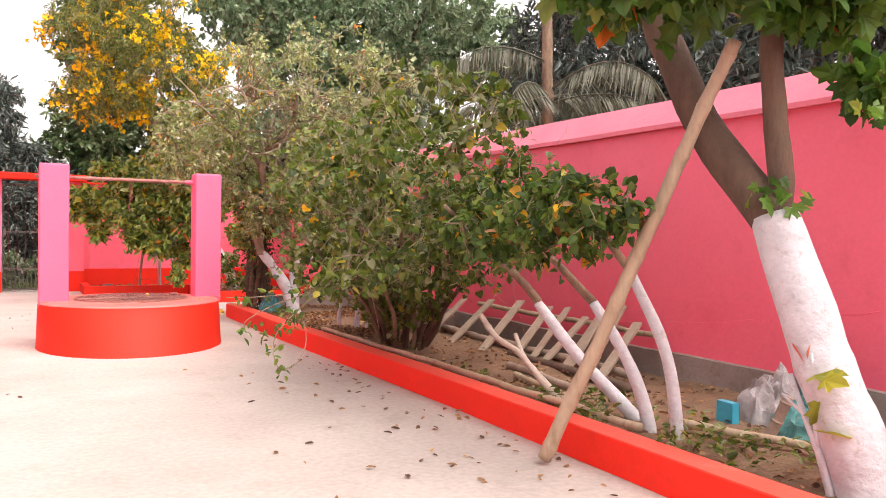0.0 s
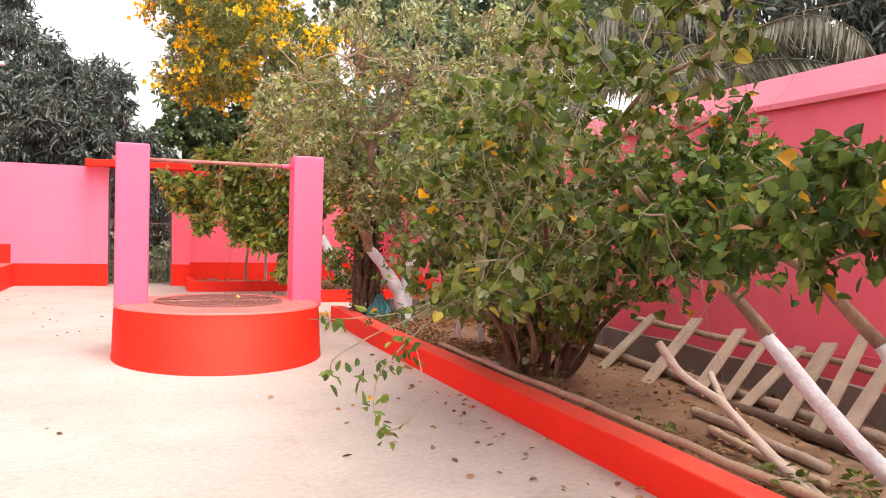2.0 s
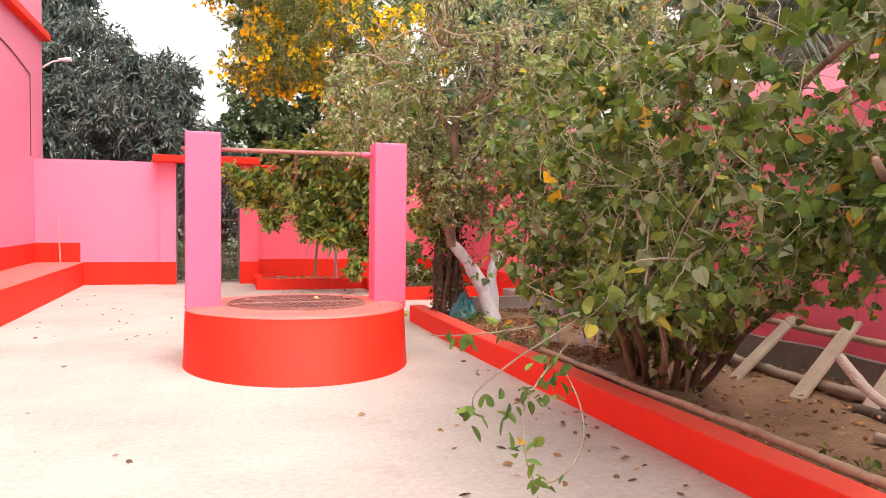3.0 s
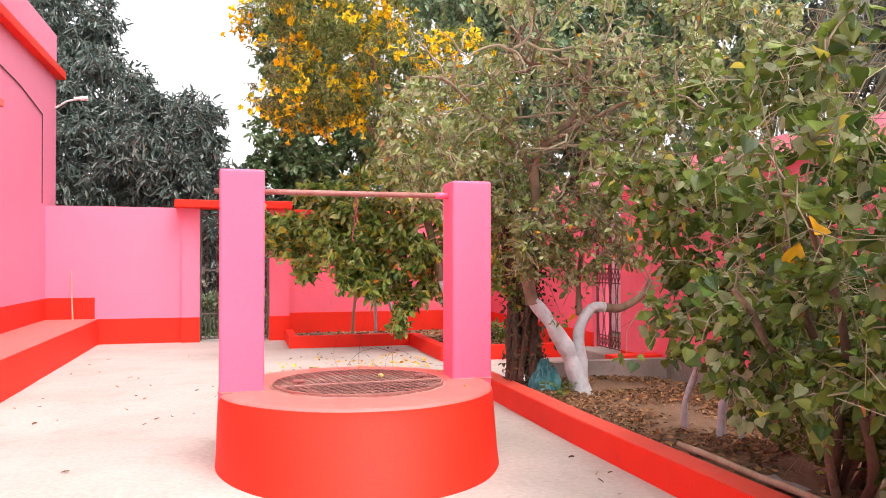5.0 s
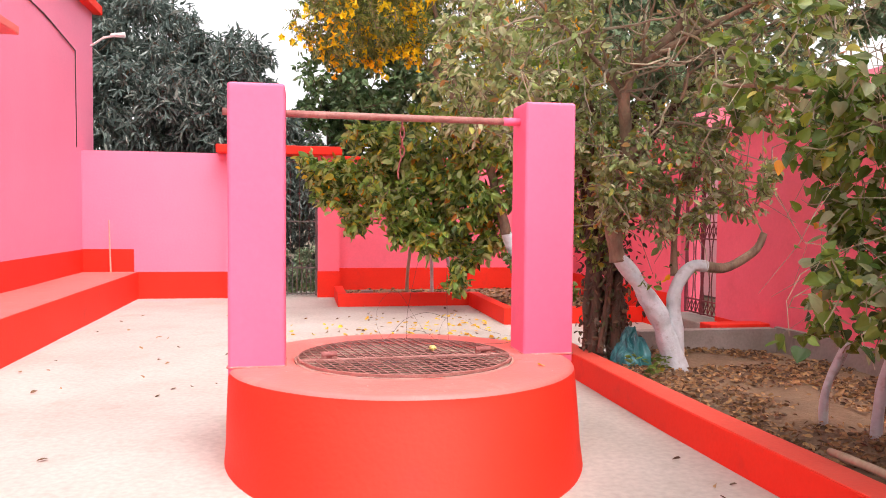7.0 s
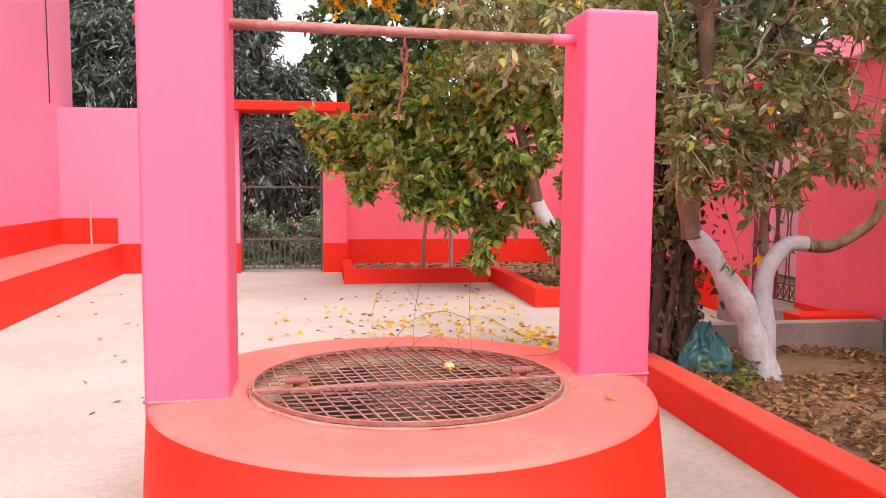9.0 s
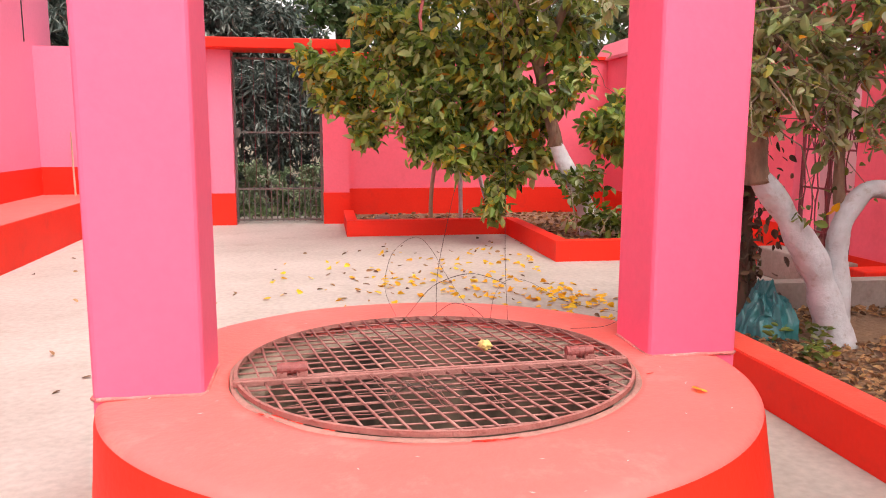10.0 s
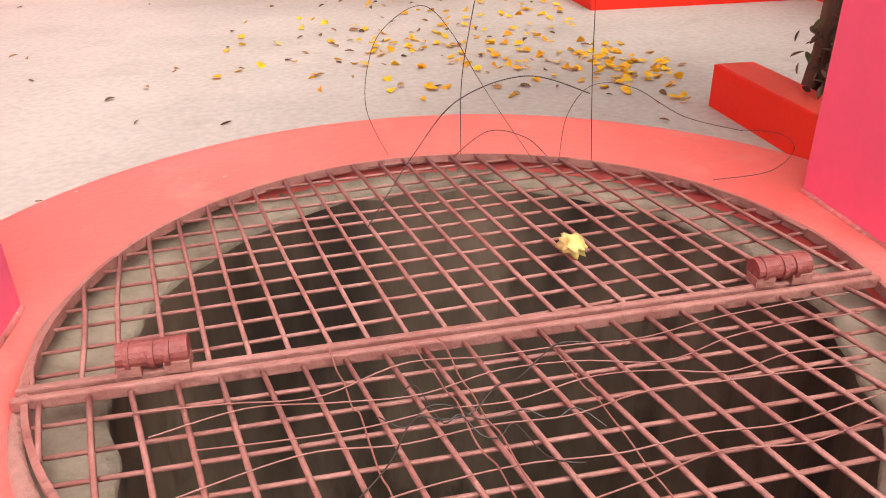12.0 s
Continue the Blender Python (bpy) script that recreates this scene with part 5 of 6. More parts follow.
# ---- trees beyond the walls ----
def far_tree(seed, at, height, blobs, leaf, size, leaf_mat, twigs, per, label, trunk_r=0.2, spread=0.6):
    rng = np.random.default_rng(seed)
    t = tree_thing("background_tree", label, "tree", at, "trees beyond the wall")
    x, y, z = at
    tr = stem(t, "trunk", [(x, y, -0.03), (x + 0.1, y, height * 0.25), (x - 0.1, y + 0.1, height * 0.5), (x, y, height * 0.8)], trunk_r, trunk_r * 0.3, BARK_DARK, "", 12, 0.06, seed, 9)
    an = tr[4:]
    for i, (_, c, r) in enumerate(blobs):
        an = an + stem(t, "limb", [tr[5], tuple((Vector(tr[5]) + Vector(c)) / 2 + Vector((0, 0, 0.3))), c], trunk_r * 0.45, 0.03, BARK_DARK, "", 8, 0.08, seed + i, 7)[2:]
    crown(t, rng, blobs, an, twigs, per, leaf, size, leaf_mat, BARK_DARK, 0.008, 0.6, spread, 0.08)
    return t


DARK = "dark green mango tree with long drooping leaves"
far_tree(101, (-0.5, 21.2, 0), 5.0, [(2, (-0.9, 20.3, 3.2), (1.7, 1.3, 1.2)), (2, (0.3, 20.6, 2.8), (1.5, 1.2, 1.3)), (1.4, (-1.4, 21.0, 4.6), (1.6, 1.4, 1.2)), (1.0, (1.2, 20.6, 2.2), (1.2, 1.0, 1.2)), (0.9, (0.4, 21, 4.2), (1.0, 1.0, 0.8))], LANCE, 0.19, LEAF_MANGO, 1450, 26, DARK)
far_tree(102, (-4.5, 23, 0), 7.0, [(2, (-3.6, 22.5, 5.0), (2.2, 1.6, 1.8)), (1.4, (-2.6, 22.6, 6.6), (1.8, 1.5, 1.4)), (1.2, (-4.0, 22, 3.0), (2.0, 1.6, 1.5))], LANCE, 0.2, LEAF_MANGO, 950, 26, DARK)
far_tree(103, (2.6, 22.5, 0), 5.5, [(1.6, (2.4, 21.6, 2.4), (1.6, 1.4, 1.5)), (1.5, (3.3, 21.6, 4.0), (1.7, 1.4, 1.3)), (1.4, (4.6, 21.8, 5.6), (1.8, 1.5, 1.5)), (1.0, (4.8, 21.6, 3.0), (1.6, 1.4, 1.5)), (0.8, (3.6, 22, 7.2), (1.5, 1.4, 1.2)), (1.0, (2.7, 21.2, 6.3), (0.9, 1.0, 1.3)), (0.8, (3.1, 21.4, 8.0), (1.1, 1.0, 0.9))], OVATE_FAR, 0.17, LEAF_FAR, 1150, 22, "bright green tree beyond the wall", 0.2)
# this crown takes the haze-paled leaves as well
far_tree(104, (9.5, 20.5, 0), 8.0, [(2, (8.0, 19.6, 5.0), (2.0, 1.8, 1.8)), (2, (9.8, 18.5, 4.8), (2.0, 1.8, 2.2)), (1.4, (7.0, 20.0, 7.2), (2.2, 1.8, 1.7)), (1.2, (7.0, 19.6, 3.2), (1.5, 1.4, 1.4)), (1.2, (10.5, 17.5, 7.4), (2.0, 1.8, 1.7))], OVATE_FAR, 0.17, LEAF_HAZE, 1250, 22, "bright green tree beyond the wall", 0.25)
far_tree(105, (13.5, 15.0, 0), 8.0, [(2, (12.8, 14.5, 5.2), (1.8, 2.2, 2.2)), (2, (12.2, 12.4, 4.8), (1.8, 2.2, 2.4)), (1.5, (13.4, 10.4, 4.4), (1.8, 2.2, 2.4)), (1.3, (12.5, 13.5, 7.8), (2.0, 2.2, 1.8))], LANCE, 0.25, LEAF_MANGO, 1250, 22, DARK, 0.25)
far_tree(106, (13.0, 6.5, 0), 7.0, [(2, (12.0, 7.6, 4.2), (1.8, 2.2, 2.2)), (1.6, (12.0, 5.0, 4.4), (1.6, 2.0, 2.2)), (1.2, (13, 9, 6.4), (1.8, 2.0, 1.8))], LANCE, 0.25, LEAF_MANGO, 700, 22, DARK, 0.25)
far_tree(107, (9.8, 25.0, 0), 8.5, [(2, (9.6, 22.5, 7.3), (2.2, 1.6, 1.7)), (1.8, (12.0, 21.5, 7.4), (2.0, 1.6, 1.8)), (1.6, (7.4, 22.5, 8.4), (2.0, 1.6, 1.5)), (1.2, (14.2, 20.5, 7.0), (1.8, 1.6, 1.8)), (1.2, (10.8, 22.0, 9.6), (2.4, 1.6, 1.3))], OVATE_FAR, 0.2, LEAF_HAZE, 1500, 20, "green tree far beyond the wall, haze in its leaf colour", 0.28)
# dark thicket behind the gate
rng = np.random.default_rng(77)
thicket = tree_thing("thicket", "dark tangled thicket behind the gate", "shrub", (1.5, 20.3, 0))
an = []
for i in range(9):
    an += stem(thicket, "stem", [(0.2 + 0.35 * i, 20.3 + 0.3 * (i % 3), -0.03), (0.1 + 0.35 * i, 20.2, 0.9), (0.3 + 0.33 * i, 20.0, 1.9)], 0.03, 0.012, BARK_DARK, "", 8, 0.05, i + 80, 6)
crown(thicket, rng, [(1, (1.5, 19.9, 1.6), (1.6, 0.5, 0.9)), (0.2, (1.5, 20.1, 0.5), (1.5, 0.4, 0.4))], an, 380, 22, LANCE, 0.16, LEAF_MANGO, BARK_DARK, 0.004, 0.6, 0.5, 0.05)
rows = [(x, y, rng.uniform(0.0, 0.12)) for x, y in zip(rng.uniform(0, 3.2, 900), rng.uniform(17.95, 19.6, 900))]
tagged(scattered(None, "weeds", OVATE, LEAF_FAR, rows, 0.1, rng, "low weeds and litter behind the gate", droop=-0.3), "low weeds and litter behind the gate", "weeds", kind="stuff")

brush = tree_thing("low_bush", "low dusty green bush on the ground behind the gate", "shrub", (1.4, 19.2, 0))
an = []
for i in range(7):
    an += stem(brush, "stem", [(0.3 + 0.38 * i, 19.2 + 0.15 * (i % 2), -0.03), (0.35 + 0.38 * i, 19.2, 0.3), (0.25 + 0.4 * i, 19.15, 0.6)], 0.014, 0.006, TWIG, "", 6, 0.03, i + 180, 5)
crown(brush, rng, [(1, (0.9, 19.2, 0.5), (0.7, 0.35, 0.36)), (1, (1.9, 19.25, 0.45), (0.8, 0.35, 0.36)), (0.4, (1.3, 19.0, 0.25), (1.1, 0.3, 0.15))], an, 240, 18, OVATE, 0.07, LEAF_HAZE, TWIG, 0.003, 0.2, 0.3, 0.05)

# coconut palm behind the long wall
palm = tree_thing("coconut_palm", "coconut palm with drooping grey green fronds", "palm", (8.34, 9.36, 0))
stem(palm, "trunk", [(8.34, 9.36, -0.03), (8.3, 9.36, 2.5), (8.25, 9.4, 5.0), (8.2, 9.45, 7.2)], 0.09, 0.075, BARK, "ringed grey trunk", 20, 0.02, 90, 12, 0.06)
rng = np.random.default_rng(91)


def frond(root, way, length, lift):
    way = Vector(way).normalized()
    spine = []
    for i in range(13):
        f = i / 12
        spine.append(Vector(root) + way * length * f * (1 - 0.18 * f) + Vector((0, 0, lift * f - 1.15 * length * 0.5 * f * f)))
    under(part("frond_rib", Shape().tube(spine, [0.018 * (1 - 0.8 * i / 12) for i in range(13)], 5), LEAF_PALM), palm)
    places, ways = [], []
    for i in range(90):
        f = 0.1 + 0.9 * i / 89
        k = min(int(f * 12), 11)
        p = spine[k].lerp(spine[k + 1], f * 12 - k)
        tangent = (spine[k + 1] - spine[k]).normalized()
        out = tangent.cross(Vector((0, 0, 1))).normalized()
        for sgn in (-1, 1):
            places.append(tuple(p))
            ways.append(tuple(out * sgn * 0.6 + tangent * 0.35 + Vector((0, 0, -0.55))))
    scattered(palm, "frond", ([(0, 0, 0), (-0.022, 0.4, 0), (0, 1, -0.1), (0.022, 0.4, 0)], [(0, 3, 2, 1)]), LEAF_PALM, places, 0.62, rng, "", np.array(ways), 0.15)


for way, ln, lift, z in (((0.9, -0.8, 0), 2.6, 0.9, 3.3), ((0.6, -1.0, 0), 2.6, 0.55, 3.0), ((-0.7, 0.7, 0), 2.4, 0.9, 3.3), ((-0.2, 1, 0), 2.3, 0.7, 3.2), ((1, 0.2, 0), 2.4, 0.8, 3.4), ((0.2, -1, 0), 2.3, 1.2, 3.5), ((-1.0, 0.1, 0), 2.2, 0.95, 3.9), ((-0.8, -0.5, 0), 1.9, 0.7, 3.4)):
    frond((8.3, 9.36, z), way, ln, lift)
for way, ln, lift in (((1, 0, 0), 2.4, 1.4), ((-1, 0.3, 0), 2.4, 1.4), ((0, 1, 0), 2.4, 1.3), ((0.3, -1, 0), 2.4, 1.3)):
    frond((8.2, 9.45, 7.1), way, ln, lift)


# ---- things in the bed ----
def bamboo_pole(name, label, pts, r0, r1, material, nodes, category="bamboo pole"):
    t = thing(name, label, category, at=pts[0])
    fine, radii = limb(pts, r0, r1, 40, 0.012, 3.0, 12, 0.05)
    for k in range(nodes):
        i = int((k + 0.6) * 40 / nodes)
        radii[i] *= 1.13
    culm = under(part("culm", Shape().tube(fine, radii, 14), material, None, "", smooth=True), t)
    for k in range(nodes):
        i = min(int((k + 0.6) * 40 / nodes), 38)
        d = (fine[i + 1] - fine[i]).normalized()
        under(part("node_ring", Shape().tube([fine[i] - d * 0.006, fine[i], fine[i] + d * 0.006], [radii[i] * 0.95, radii[i] * 1.06, radii[i] * 0.95], 14), material, None, "raised node ring", smooth=True), culm)
    return t


bamboo_pole("bamboo_prop", "long bamboo prop leaning from the floor onto a tree", [(3.96, 3.44, 0.035), (4.13, 3.15, 0.8), (4.29, 2.84, 1.6), (4.42, 2.56, 2.30)], 0.041, 0.033, BAMBOO, 9)
bamboo_pole("bamboo_cane", "long bamboo cane lying along the kerb", [(4.36, 8.3, 0.205), (4.40, 6.6, 0.205), (4.44, 5.3, 0.205), (4.48, 4.3, 0.195), (4.56, 3.3, 0.175)], 0.019, 0.026, BAMBOO, 17)
bamboo_pole("bamboo_cane", "bamboo cane lying on the soil", [(4.95, 5.2, 0.15), (4.85, 4.7, 0.15), (4.78, 4.2, 0.16)], 0.024, 0.022, BAMBOO, 5)
bamboo_pole("bamboo_cane", "bamboo cane lying on the soil by the saplings", [(4.84, 3.32, 0.185), (4.97, 2.95, 0.185), (5.12, 2.5, 0.185)], 0.027, 0.023, BAMBOO, 6)
bamboo_pole("bamboo_cane", "short bamboo stub propped beside the plastic bag", [(5.08, 2.86, 0.11), (5.12, 2.80, 0.26), (5.15, 2.74, 0.41)], 0.033, 0.031, BAMBOO_GREY, 3)
bamboo_pole("log", "dark bark log lying below the ladder", [(5.5, 6.1, 0.16), (5.45, 5.3, 0.16), (5.38, 4.3, 0.16)], 0.038, 0.036, LOG, 3, "log")
bamboo_pole("log", "grey brown log lying on the soil", [(5.15, 5.6, 0.15), (5.1, 5.1, 0.15), (5.0, 4.4, 0.15)], 0.03, 0.028, BAMBOO_GREY, 3, "log")
bamboo_pole("split_branch", "pale weathered split branch propped over the bed", [(4.54, 4.0, 0.15), (4.70, 4.5, 0.24), (4.80, 4.95, 0.37), (4.80, 5.3, 0.46), (4.78, 5.5, 0.62)], 0.021, 0.026, PALE_WOOD, 3, "branch")
bamboo_pole("split_branch", "pale weathered split branch propped over the bed", [(4.60, 4.02, 0.15), (4.76, 4.5, 0.21), (4.86, 4.95, 0.33), (4.97, 5.25, 0.47)], 0.016, 0.02, PALE_WOOD, 3, "branch")

ladder = thing("bamboo_ladder", "weathered bamboo ladder with flat wooden slats lying against the wall", "ladder", at=(5.7, 6.0, 0.13))
for pts, r, m in (([(5.76, 8.4, 0.21), (5.66, 6.5, 0.20), (5.64, 4.55, 0.20)], 0.036, BAMBOO_GREY), ([(6.04, 7.6, 0.50), (6.03, 6.0, 0.49), (6.04, 4.62, 0.48)], 0.026, BAMBOO)):
    fine, radii = limb(pts, r, r * 0.92, 40, 0.012, 2, 12, 0.05)
    for k in range(2, 40, 4):
        radii[k] *= 1.14
    under(part("rail", Shape().tube(fine, radii, 12), m, None, "bamboo rail", smooth=True), ladder)
rng = np.random.default_rng(8)
for i, (y0, y1, w, up) in enumerate(((7.75, 7.8, 0.05, 0.55), (7.2, 7.2, 0.05, 0.58), (6.55, 6.62, 0.055, 0.62), (6.0, 6.12, 0.05, 0.60), (5.72, 5.82, 0.035, 0.62), (5.55, 5.55, 0.04, 0.55), (5.2, 5.3, 0.055, 0.62), (4.92, 5.05, 0.04, 0.70), (4.75, 4.86, 0.045, 0.57))):
    w *= 1.2
    lo, hi = Vector((5.44, y0, 0.125)), Vector((5.97, y1, up))
    ax = (hi - lo).normalized()
    sd_ = Vector((0, 1, 0))
    sd_ = (sd_ - ax * sd_.dot(ax)).normalized()
    nn = ax.cross(sd_) * 0.011
    v = []
    for q, ww in ((lo, w), (hi, w * rng.uniform(0.8, 1.0))):
        for su, sn in ((-1, -1), (1, -1), (1, 1), (-1, 1)):
            v.append(tuple(q + sd_ * su * ww + nn * sn + ax * rng.uniform(-0.012, 0.012)))
    under(part("slat", Shape().add(v, [(3, 2, 1, 0), (4, 5, 6, 7), (0, 1, 5, 4), (1, 2, 6, 5), (2, 3, 7, 6), (3, 0, 4, 7)]), PLANK, None, "", 0.004), ladder)


def crumpled(name, label, category, at, radii, material, seed, n=44):
    """A crumpled plastic sheet heaped on the soil: sharp ridges, hanging folds, a ragged edge."""
    r = np.random.default_rng(seed)
    off = Vector(r.uniform(0, 20, 3))
    folds = [(r.uniform(0, 6.28), r.uniform(-0.6, 0.6), r.uniform(0.10, 0.28), r.uniform(0.08, 0.2)) for _ in range(9)]
    v = []
    for i in range(n + 1):
        for j in range(n + 1):
            a, b = 2 * i / n - 1, 2 * j / n - 1
            q = max(abs(a), abs(b))
            h = math.hypot(a, b) or 1.0
            a, b = a * q / h, b * q / h
            edge = 1 + 0.22 * noise.noise(Vector((3 * a / (q + 0.01), 3 * b / (q + 0.01), seed)))
            p = Vector((a, b, 0)) * 2.3 + off
            z = max(0.0, 1 - q ** 2.2) ** 0.75
            ridge = 0.42 * (1 - 2.2 * abs(noise.noise(p))) + 0.22 * (1 - 2.2 * abs(noise.noise(p * 2.3))) + 0.08 * noise.noise(p * 6)
            z = z * (0.72 + 0.6 * ridge)
            for w, c, wide, high in folds:
                z += high * max(0.0, 1 - abs(a * math.cos(w) + b * math.sin(w) - c) / wide) * (1 - q) ** 0.5
            push = noise.noise_vector(p * 1.6) * 0.2 * min(1.0, z * 2)
            v.append(((a * edge + push.x) * radii[0], (b * edge + push.y) * radii[1], max(z, 0.0) * radii[2] - 0.02 * q))
    s = Shape().add(v, [(i * (n + 1) + j, (i + 1) * (n + 1) + j, (i + 1) * (n + 1) + j + 1, i * (n + 1) + j + 1) for i in range(n) for j in range(n)])
    ob = new(name, mesh_of(name, s, material))
    ob.location = at
    return tagged(ob, label, category)


crumpled("plastic_bag", "crumpled teal plastic sheet at the foot of the forked tree", "plastic bag", (4.5, 10.9, 0.13), (0.17, 0.17, 0.23), TEAL, 3)
crumpled("plastic_bag", "crumpled grey white plastic bag heaped on the soil", "plastic bag", (5.62, 3.22, 0.13), (0.20, 0.27, 0.27), WHITE_BAG, 7)
crumpled("plastic_bag", "crumpled sea green plastic sheet beside the white bag", "plastic bag", (5.5, 2.82, 0.13), (0.2, 0.3, 0.2), TEAL_LIGHT, 12)
crumpled("plastic_bag", "crumpled teal plastic bag beside the white bag", "plastic bag", (5.78, 2.98, 0.13), (0.14, 0.17, 0.42), TEAL_LIGHT, 15)
solid("plastic_packet", rough_box(Shape(), 5.28, 3.24, 0.12, 5.34, 3.37, 0.26, 0.03, 0.03, 3), CYAN, "bright cyan plastic packet lying on the soil", "packet", "")
solid("cement_block", Shape().box(5.55, 7.9, 0.12, 5.9, 8.5, 0.34), CEMENT, "grey cement block lying in the bed", "block", "", 0.015)
s = Shape().tube([(-1.0, 17.42, 0.42), (-1.03, 17.5, 0.8), (-1.06, 17.59, 1.22)], [0.013, 0.011, 0.008], 8)
solid("stick", s, BAMBOO, "thin wooden stick leaning on the wall corner", "stick", "")
lamp = thing("wall_lamp", "small white lamp arm on the building corner", "lamp", at=(LEFT_X, 18.25, 4.05))
under(part("arm", Shape().tube([(LEFT_X, 18.2, 3.98), (LEFT_X + 0.2, 18.2, 4.12), (LEFT_X + 0.42, 18.2, 4.17)], 0.018, 8), WHITE_PAINT), lamp)
under(part("shade", Shape().tube([(LEFT_X + 0.3, 18.2, 4.16), (LEFT_X + 0.52, 18.2, 4.18)], [0.03, 0.045], 10), WHITE_PAINT), lamp)
s = Shape().tube(along([(LEFT_X + 0.012, 8.0, 4.6), (LEFT_X + 0.012, 11.5, 4.35), (LEFT_X + 0.012, 14.3, 4.0), (LEFT_X + 0.012, 16.0, 3.9), (LEFT_X + 0.012, 17.3, 3.72)], 16), 0.009, 6)
s.tube([(LEFT_X + 0.012, 17.3, 3.72), (LEFT_X + 0.012, 17.32, 2.3)], 0.007, 6)
solid("cable", s, WIRE, "dark cable sagging along the building wall", "cable", "")


# ---- litter ----
rng = np.random.default_rng(7)


def litter(name, label, category, group, kind, material, size, spots, flat=0.25):
    me = [leaf_mesh(name, kind, [(0, 0, 0)], [(0, 1, 0)], [size * k], material, np.random.default_rng(i), flat * (i - 1) * 0.3) for i, k in enumerate((0.8, 1.0, 1.25))]
    for i, (x, y, z) in enumerate(spots):
        ob = new(name, me[i % 3])
        ob.location = (x, y, z)
        ob.rotation_euler = (rng.normal() * 0.22, rng.normal() * 0.3, rng.uniform(0, 6.28))
        tagged(ob, label, category, group)


spots = [(rng.uniform(2.3, 4.0), rng.uniform(2.6, 7.6), 0.012) for _ in range(45)]
spots = [p for p in spots if p[0] > 4.0 - 1.5 * (rng.random() ** 1.5)] + [(4.0 - 0.25 * rng.random(), rng.uniform(2.8, 9), 0.012) for _ in range(26)]
spots += [(rng.uniform(-0.5, 4.0), rng.uniform(10.4, 16), 0.012) for _ in range(46)] + [(rng.uniform(2.4, 4.3), rng.uniform(12.0, 15.8), 0.012) for _ in range(34)] + [(rng.uniform(-0.4, 1.4), rng.uniform(5, 12), 0.012) for _ in range(14)] + [(rng.uniform(1.2, 4.0), rng.uniform(11.4, 14.2), 0.012) for _ in range(46)]
spots += [(4.12 - 1.5 * rng.random() ** 1.8, rng.uniform(2.7, 7.2), 0.01) for _ in range(60)]
litter("fallen_leaf", "small dry brown leaf lying on the concrete", "leaf", "fallen leaves", OVATE, DEAD, 0.05, spots)
spots = [(2.2 + 1.9 * rng.random() ** 0.7, 12.0 + 3.0 * rng.random(), 0.014) for _ in range(100)] + [(3.5 + rng.normal() * 0.4, 12.9 + rng.normal() * 0.45, 0.014) for _ in range(60)] + [(3.95 + rng.normal() * 0.15, 12.5 + rng.normal() * 0.3, 0.014) for _ in range(60)] + [(2.7 + rng.normal() * 0.12, 13.3 + rng.normal() * 0.12, 0.014) for _ in range(16)] + [(1.4 + rng.random(), 12.4 + 2 * rng.random(), 0.014) for _ in range(16)]
litter("fallen_flower", "fallen yellow flower on the concrete", "flower", "fallen flowers", HEART, FALLEN_YELLOW, 0.05, [p for p in spots if p[0] < 4.25])
litter("fallen_leaf", "curled yellow leaf lying on the surface", "leaf", "fallen leaves", HEART, YELLOW_LEAF, 0.036, [(3.6, 3.75, 0.014), (3.5, 3.95, 0.014), (3.14, 9.01, 0.517), (3.75, 3.2, 0.014)])
pl = [(rng.uniform(4.32, 6.05), rng.uniform(0.5, 8.5), 0) for _ in range(2000)] + [(rng.uniform(4.32, 6.05), rng.uniform(7.8, 11.3), 0) for _ in range(7000)]
pl = [p for p in pl if noise.noise((p[0] * 1.7, p[1] * 1.7, 5)) + 0.4 * noise.noise((p[0] * 6, p[1] * 6, 1)) > -0.3 + 0.3 * rng.random()]
pl = [(x, y, 0.135 + 0.05 * noise.noise((x * 1.5, y * 1.2, 0)) + 0.03 * (x - KX1) / 1.85) for x, y, _ in pl]
ways = rng.normal(size=(len(pl), 3)) * (1, 1, 0.18)
tagged(scattered(None, "leaf_litter", OVATE, DEAD, pl, 0.044, rng, "", ways, 0.0), "dry brown fallen leaves covering the soil", "leaf litter", kind="stuff")
pl, ways = [], []
clumps = [(4.72 + rng.normal() * 0.2, rng.uniform(2.4, 4.3), 9) for _ in range(46)] + [(4.46 + 0.1 * rng.random(), rng.uniform(3.2, 5.0), 7) for _ in range(12)] + [(4.5 + rng.normal() * 0.12, 10.72 + rng.normal() * 0.22, 9) for _ in range(9)] + [(4.4, 10.35, 16), (4.42, 10.25, 14), (4.5, 5.25, 14), (4.55, 5.1, 12), (4.9, 7.6, 10), (4.6, 7.0, 9), (4.7, 6.6, 8)]
for x, y, n in clumps:
    x = max(x, 4.42)
    for k in range(n):
        w = rng.uniform(0, 6.28)
        h = rng.uniform(0.0, 0.11)
        pl.append((x + 0.02 * math.cos(w), y + 0.02 * math.sin(w), 0.13 + h))
        ways.append((math.cos(w), math.sin(w), rng.uniform(0.1, 0.8)))
tagged(scattered(None, "ground_plants", OVATE, LEAF_BUSH, pl, 0.052, rng, "", np.array(ways), 0.1), "low green weeds growing on the bed soil", "weeds", kind="stuff")

# loose wires on the grate and the pale flower
wires = thing("loose_wire", "thin rusty wires tangled over the well grate", "wire", at=(WX, WY, 0.53))


def wire(pts, r=0.0007, m=WIRE):
    fine, radii = limb(pts, r, r, 44, 0.003, 1.0, 5, 0.0)
    under(part("wire", Shape().tube(fine, radii, 5), m), wires)


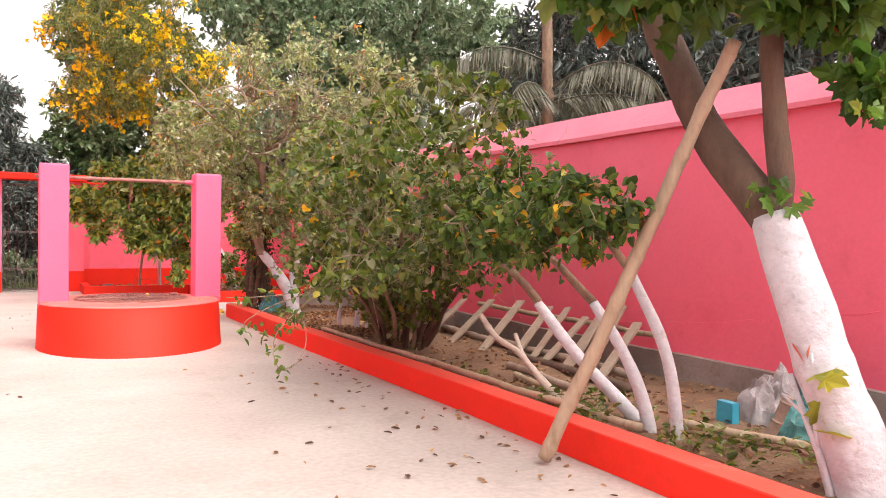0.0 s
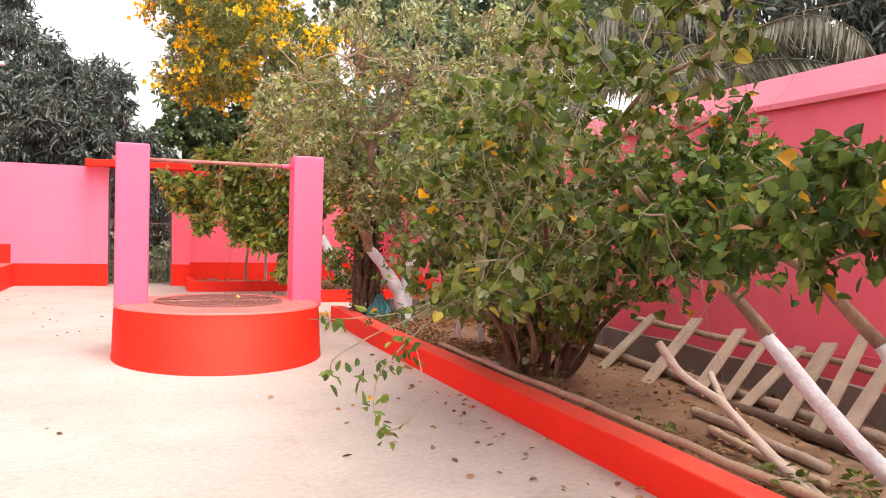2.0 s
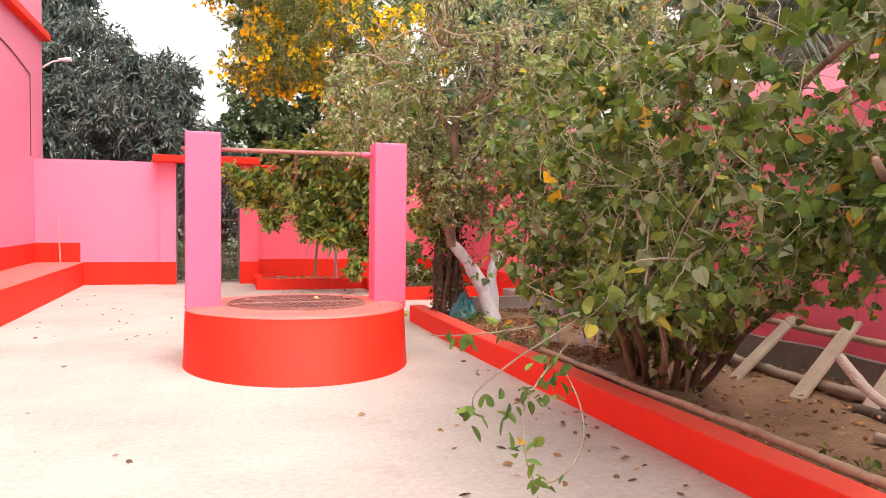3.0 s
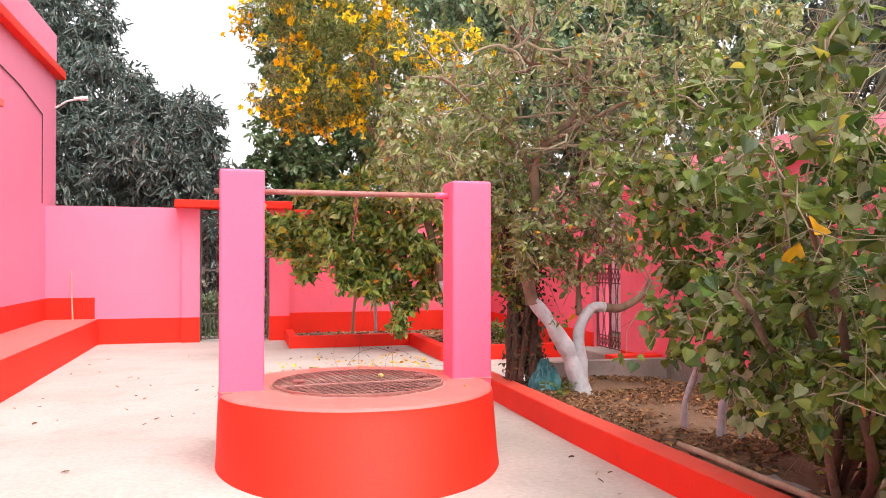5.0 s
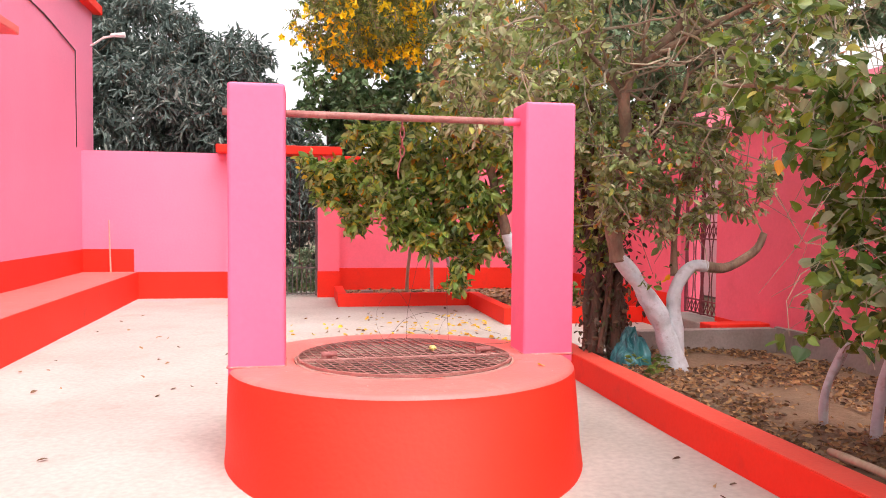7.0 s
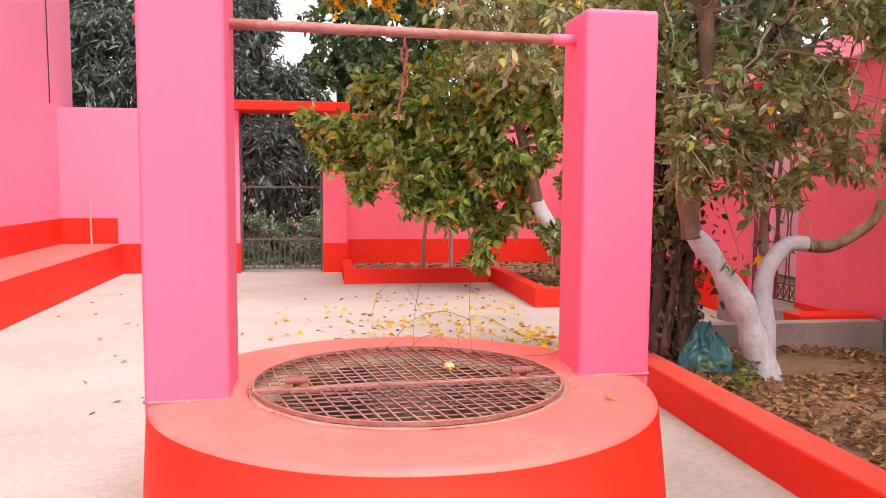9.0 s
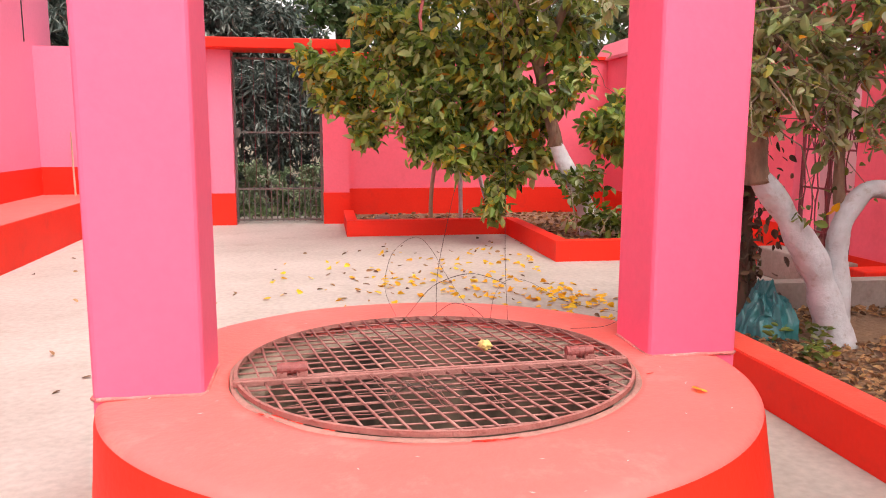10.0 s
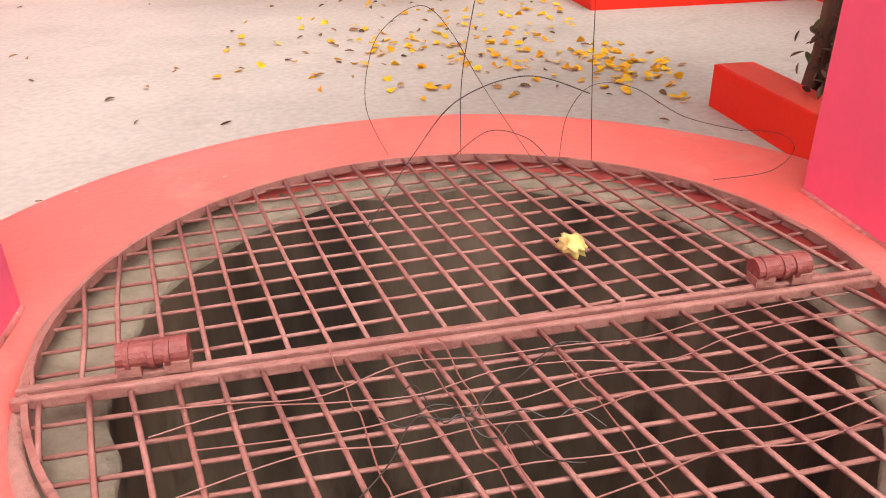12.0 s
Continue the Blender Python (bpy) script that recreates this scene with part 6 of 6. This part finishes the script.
wire([(2.37, 9.97, 0.515), (2.33, 9.99, 0.62), (2.35, 9.99, 0.74), (2.40, 9.99, 0.80), (2.46, 9.99, 0.82), (2.51, 9.97, 0.77), (2.56, 9.92, 0.68), (2.64, 9.8, 0.55)])
wire([(2.52, 9.93, 0.515), (2.53, 9.95, 0.70), (2.58, 9.96, 0.94), (2.60, 9.96, 1.02)], 0.001)
wire([(2.78, 9.85, 0.515), (2.77, 9.85, 0.75), (2.76, 9.85, 1.2), (2.70, 9.7, 1.87)], 0.0009)
wire([(2.72, 9.88, 0.515), (2.74, 9.9, 0.60), (2.79, 9.9, 0.66), (2.88, 9.9, 0.65), (3.0, 9.9, 0.58), (3.13, 9.88, 0.545)])
wire([(2.98, 9.71, 0.512), (3.12, 9.74, 0.508), (3.22, 9.82, 0.52), (3.22, 9.89, 0.53), (3.14, 9.93, 0.53)])
wire([(2.30, 9.62, 0.52), (2.41, 9.85, 0.56), (2.51, 9.9, 0.65), (2.65, 9.9, 0.69), (2.78, 9.88, 0.65)], 0.0012)
wire([(2.5, 9.93, 0.515), (2.58, 9.93, 0.57), (2.66, 9.93, 0.55), (2.7, 9.9, 0.515)], 0.001)
rng = np.random.default_rng(3)


def wavy(x0, y0, x1, y1, r, m, wob=0.018, n=9):
    wire([(x0 + (x1 - x0) * k / n, y0 + (y1 - y0) * k / n + rng.normal() * wob, 0.524 + abs(rng.normal()) * 0.006) for k in range(n + 1)], r, m)


for i, y in enumerate((9.21, 9.17, 9.12, 9.07, 9.01, 8.96)):
    wavy(1.98 + 0.12 * rng.random(), y - 0.05, 2.97 - 0.1 * rng.random(), y + 0.03, 0.0011, WIRE_PINK, 0.011)
for i, x in enumerate((2.22, 2.33, 2.36, 2.5)):
    wavy(x, 9.24, x + 0.05 + 0.04 * rng.random(), 8.88 + 0.05 * rng.random(), 0.0011, WIRE_PINK, 0.008)
wavy(2.24, 9.02, 2.55, 9.22, 0.0010, WIRE, 0.015)
wavy(2.30, 9.14, 2.48, 8.96, 0.0009, WIRE, 0.02)
wavy(2.27, 9.10, 2.52, 9.05, 0.0009, WIRE, 0.02)
chain = thing("chain_hook", "rusty iron ring and hook hanging from the cross bar", "hook", at=(2.42, 9.43, 1.87))
for k in range(4):
    z = 1.845 - 0.052 * k
    link = [(2.42 + (0.012 * math.cos(w) if k % 2 else 0.0), 9.43 + (0 if k % 2 else 0.012 * math.cos(w)), z + 0.033 * math.sin(w)) for w in [2 * math.pi * q / 12 for q in range(13)]]
    under(part("link", Shape().tube(link, 0.0045, 6, False), IRON_HINGE), chain)
under(part("hook", Shape().tube([(2.42, 9.43, 1.665), (2.405, 9.43, 1.62), (2.395, 9.43, 1.57), (2.40, 9.43, 1.53)], 0.005, 6), IRON_HINGE), chain)
blossom = thing("fallen_blossom", "pale yellow crumpled flower lying on the grate", "flower", at=(2.61, 9.45, 0.53))
s = Shape()
bm = bmesh.new()
bmesh.ops.create_icosphere(bm, subdivisions=3, radius=1.0)
for v in bm.verts:
    k = 1 + 0.75 * noise.noise(v.co * 2.4) + 0.3 * noise.noise(v.co * 6)
    v.co = Vector((2.61 + v.co.x * 0.018 * k, 9.45 + v.co.y * 0.027 * k, 0.538 + v.co.z * 0.014 * k))
s.add([tuple(v.co) for v in bm.verts], [tuple(w.index for w in f.verts) for f in bm.faces])
bm.free()
CREAM = surface("cream_petal", (0.84, 0.70, 0.28), (0.76, 0.56, 0.16), rough=0.6, big=20, fine=60, bump=0.3)
under(part("petals", s, CREAM, smooth=True), blossom)
rng = np.random.default_rng(15)
pl = [(WX + 0.93 * math.cos(w) * q, WY + 0.93 * math.sin(w) * q, 0.511) for w, q in zip(rng.uniform(0, 6.28, 26), rng.uniform(0.7, 1.0, 26))]
FLAKE = surface("paint_flake", (0.72, 0.55, 0.50), rough=0.7, big=9, fine=40, bump=0.1)
s = Shape()
for (x, y, z) in pl:
    w, r = rng.uniform(0, 6.28), rng.uniform(0.002, 0.006)
    s.add([(x + r * math.cos(w + k * 1.57) * (1.6 if k % 2 else 0.6), y + r * math.sin(w + k * 1.57) * (1.6 if k % 2 else 0.6), z + 0.002) for k in range(4)], [(0, 1, 2, 3)])
tagged(part("paint_flakes", s, FLAKE), "small pale paint flakes on the well rim", "flakes", kind="stuff")
s = Shape()
v = []
for i in range(7):
    for j in range(4):
        v.append((4.42 + 0.05 * j + 0.01 * noise.noise((i, j, 0)), 7.35 + 0.05 * i, 0.165 + 0.018 * noise.noise((i * 0.9, j * 0.9, 3))))
s.add(v, [(i * 4 + j, i * 4 + j + 1, (i + 1) * 4 + j + 1, (i + 1) * 4 + j) for i in range(6) for j in range(3)])
solid("plastic_scrap", s, WHITE_BAG, "flat white plastic scrap lying on the soil", "plastic scrap", "")
solid("bed_brick", Shape().box(2.72, 16.42, 0.1, 2.9, 16.5, 0.215), CEMENT, "small grey brick lying in the back bed", "brick", "", 0.006)
rng = np.random.default_rng(19)
wires.location.z += 0.011
blossom.location.z += 0.011
pl = [(rng.uniform(4.5, 6.0), rng.uniform(14.3, 16.2), 0.145 + 0.01 * rng.random()) for _ in range(420)] + [(rng.uniform(2.55, 6.0), rng.uniform(16.4, 17.6), 0.115 + 0.01 * rng.random()) for _ in range(420)]
tagged(scattered(None, "leaf_litter", OVATE, DEAD, pl, 0.07, rng, "", rng.normal(size=(len(pl), 3)) * (1, 1, 0.15), 0.0), "dry brown leaves on the soil of the back beds", "leaf litter", kind="stuff")
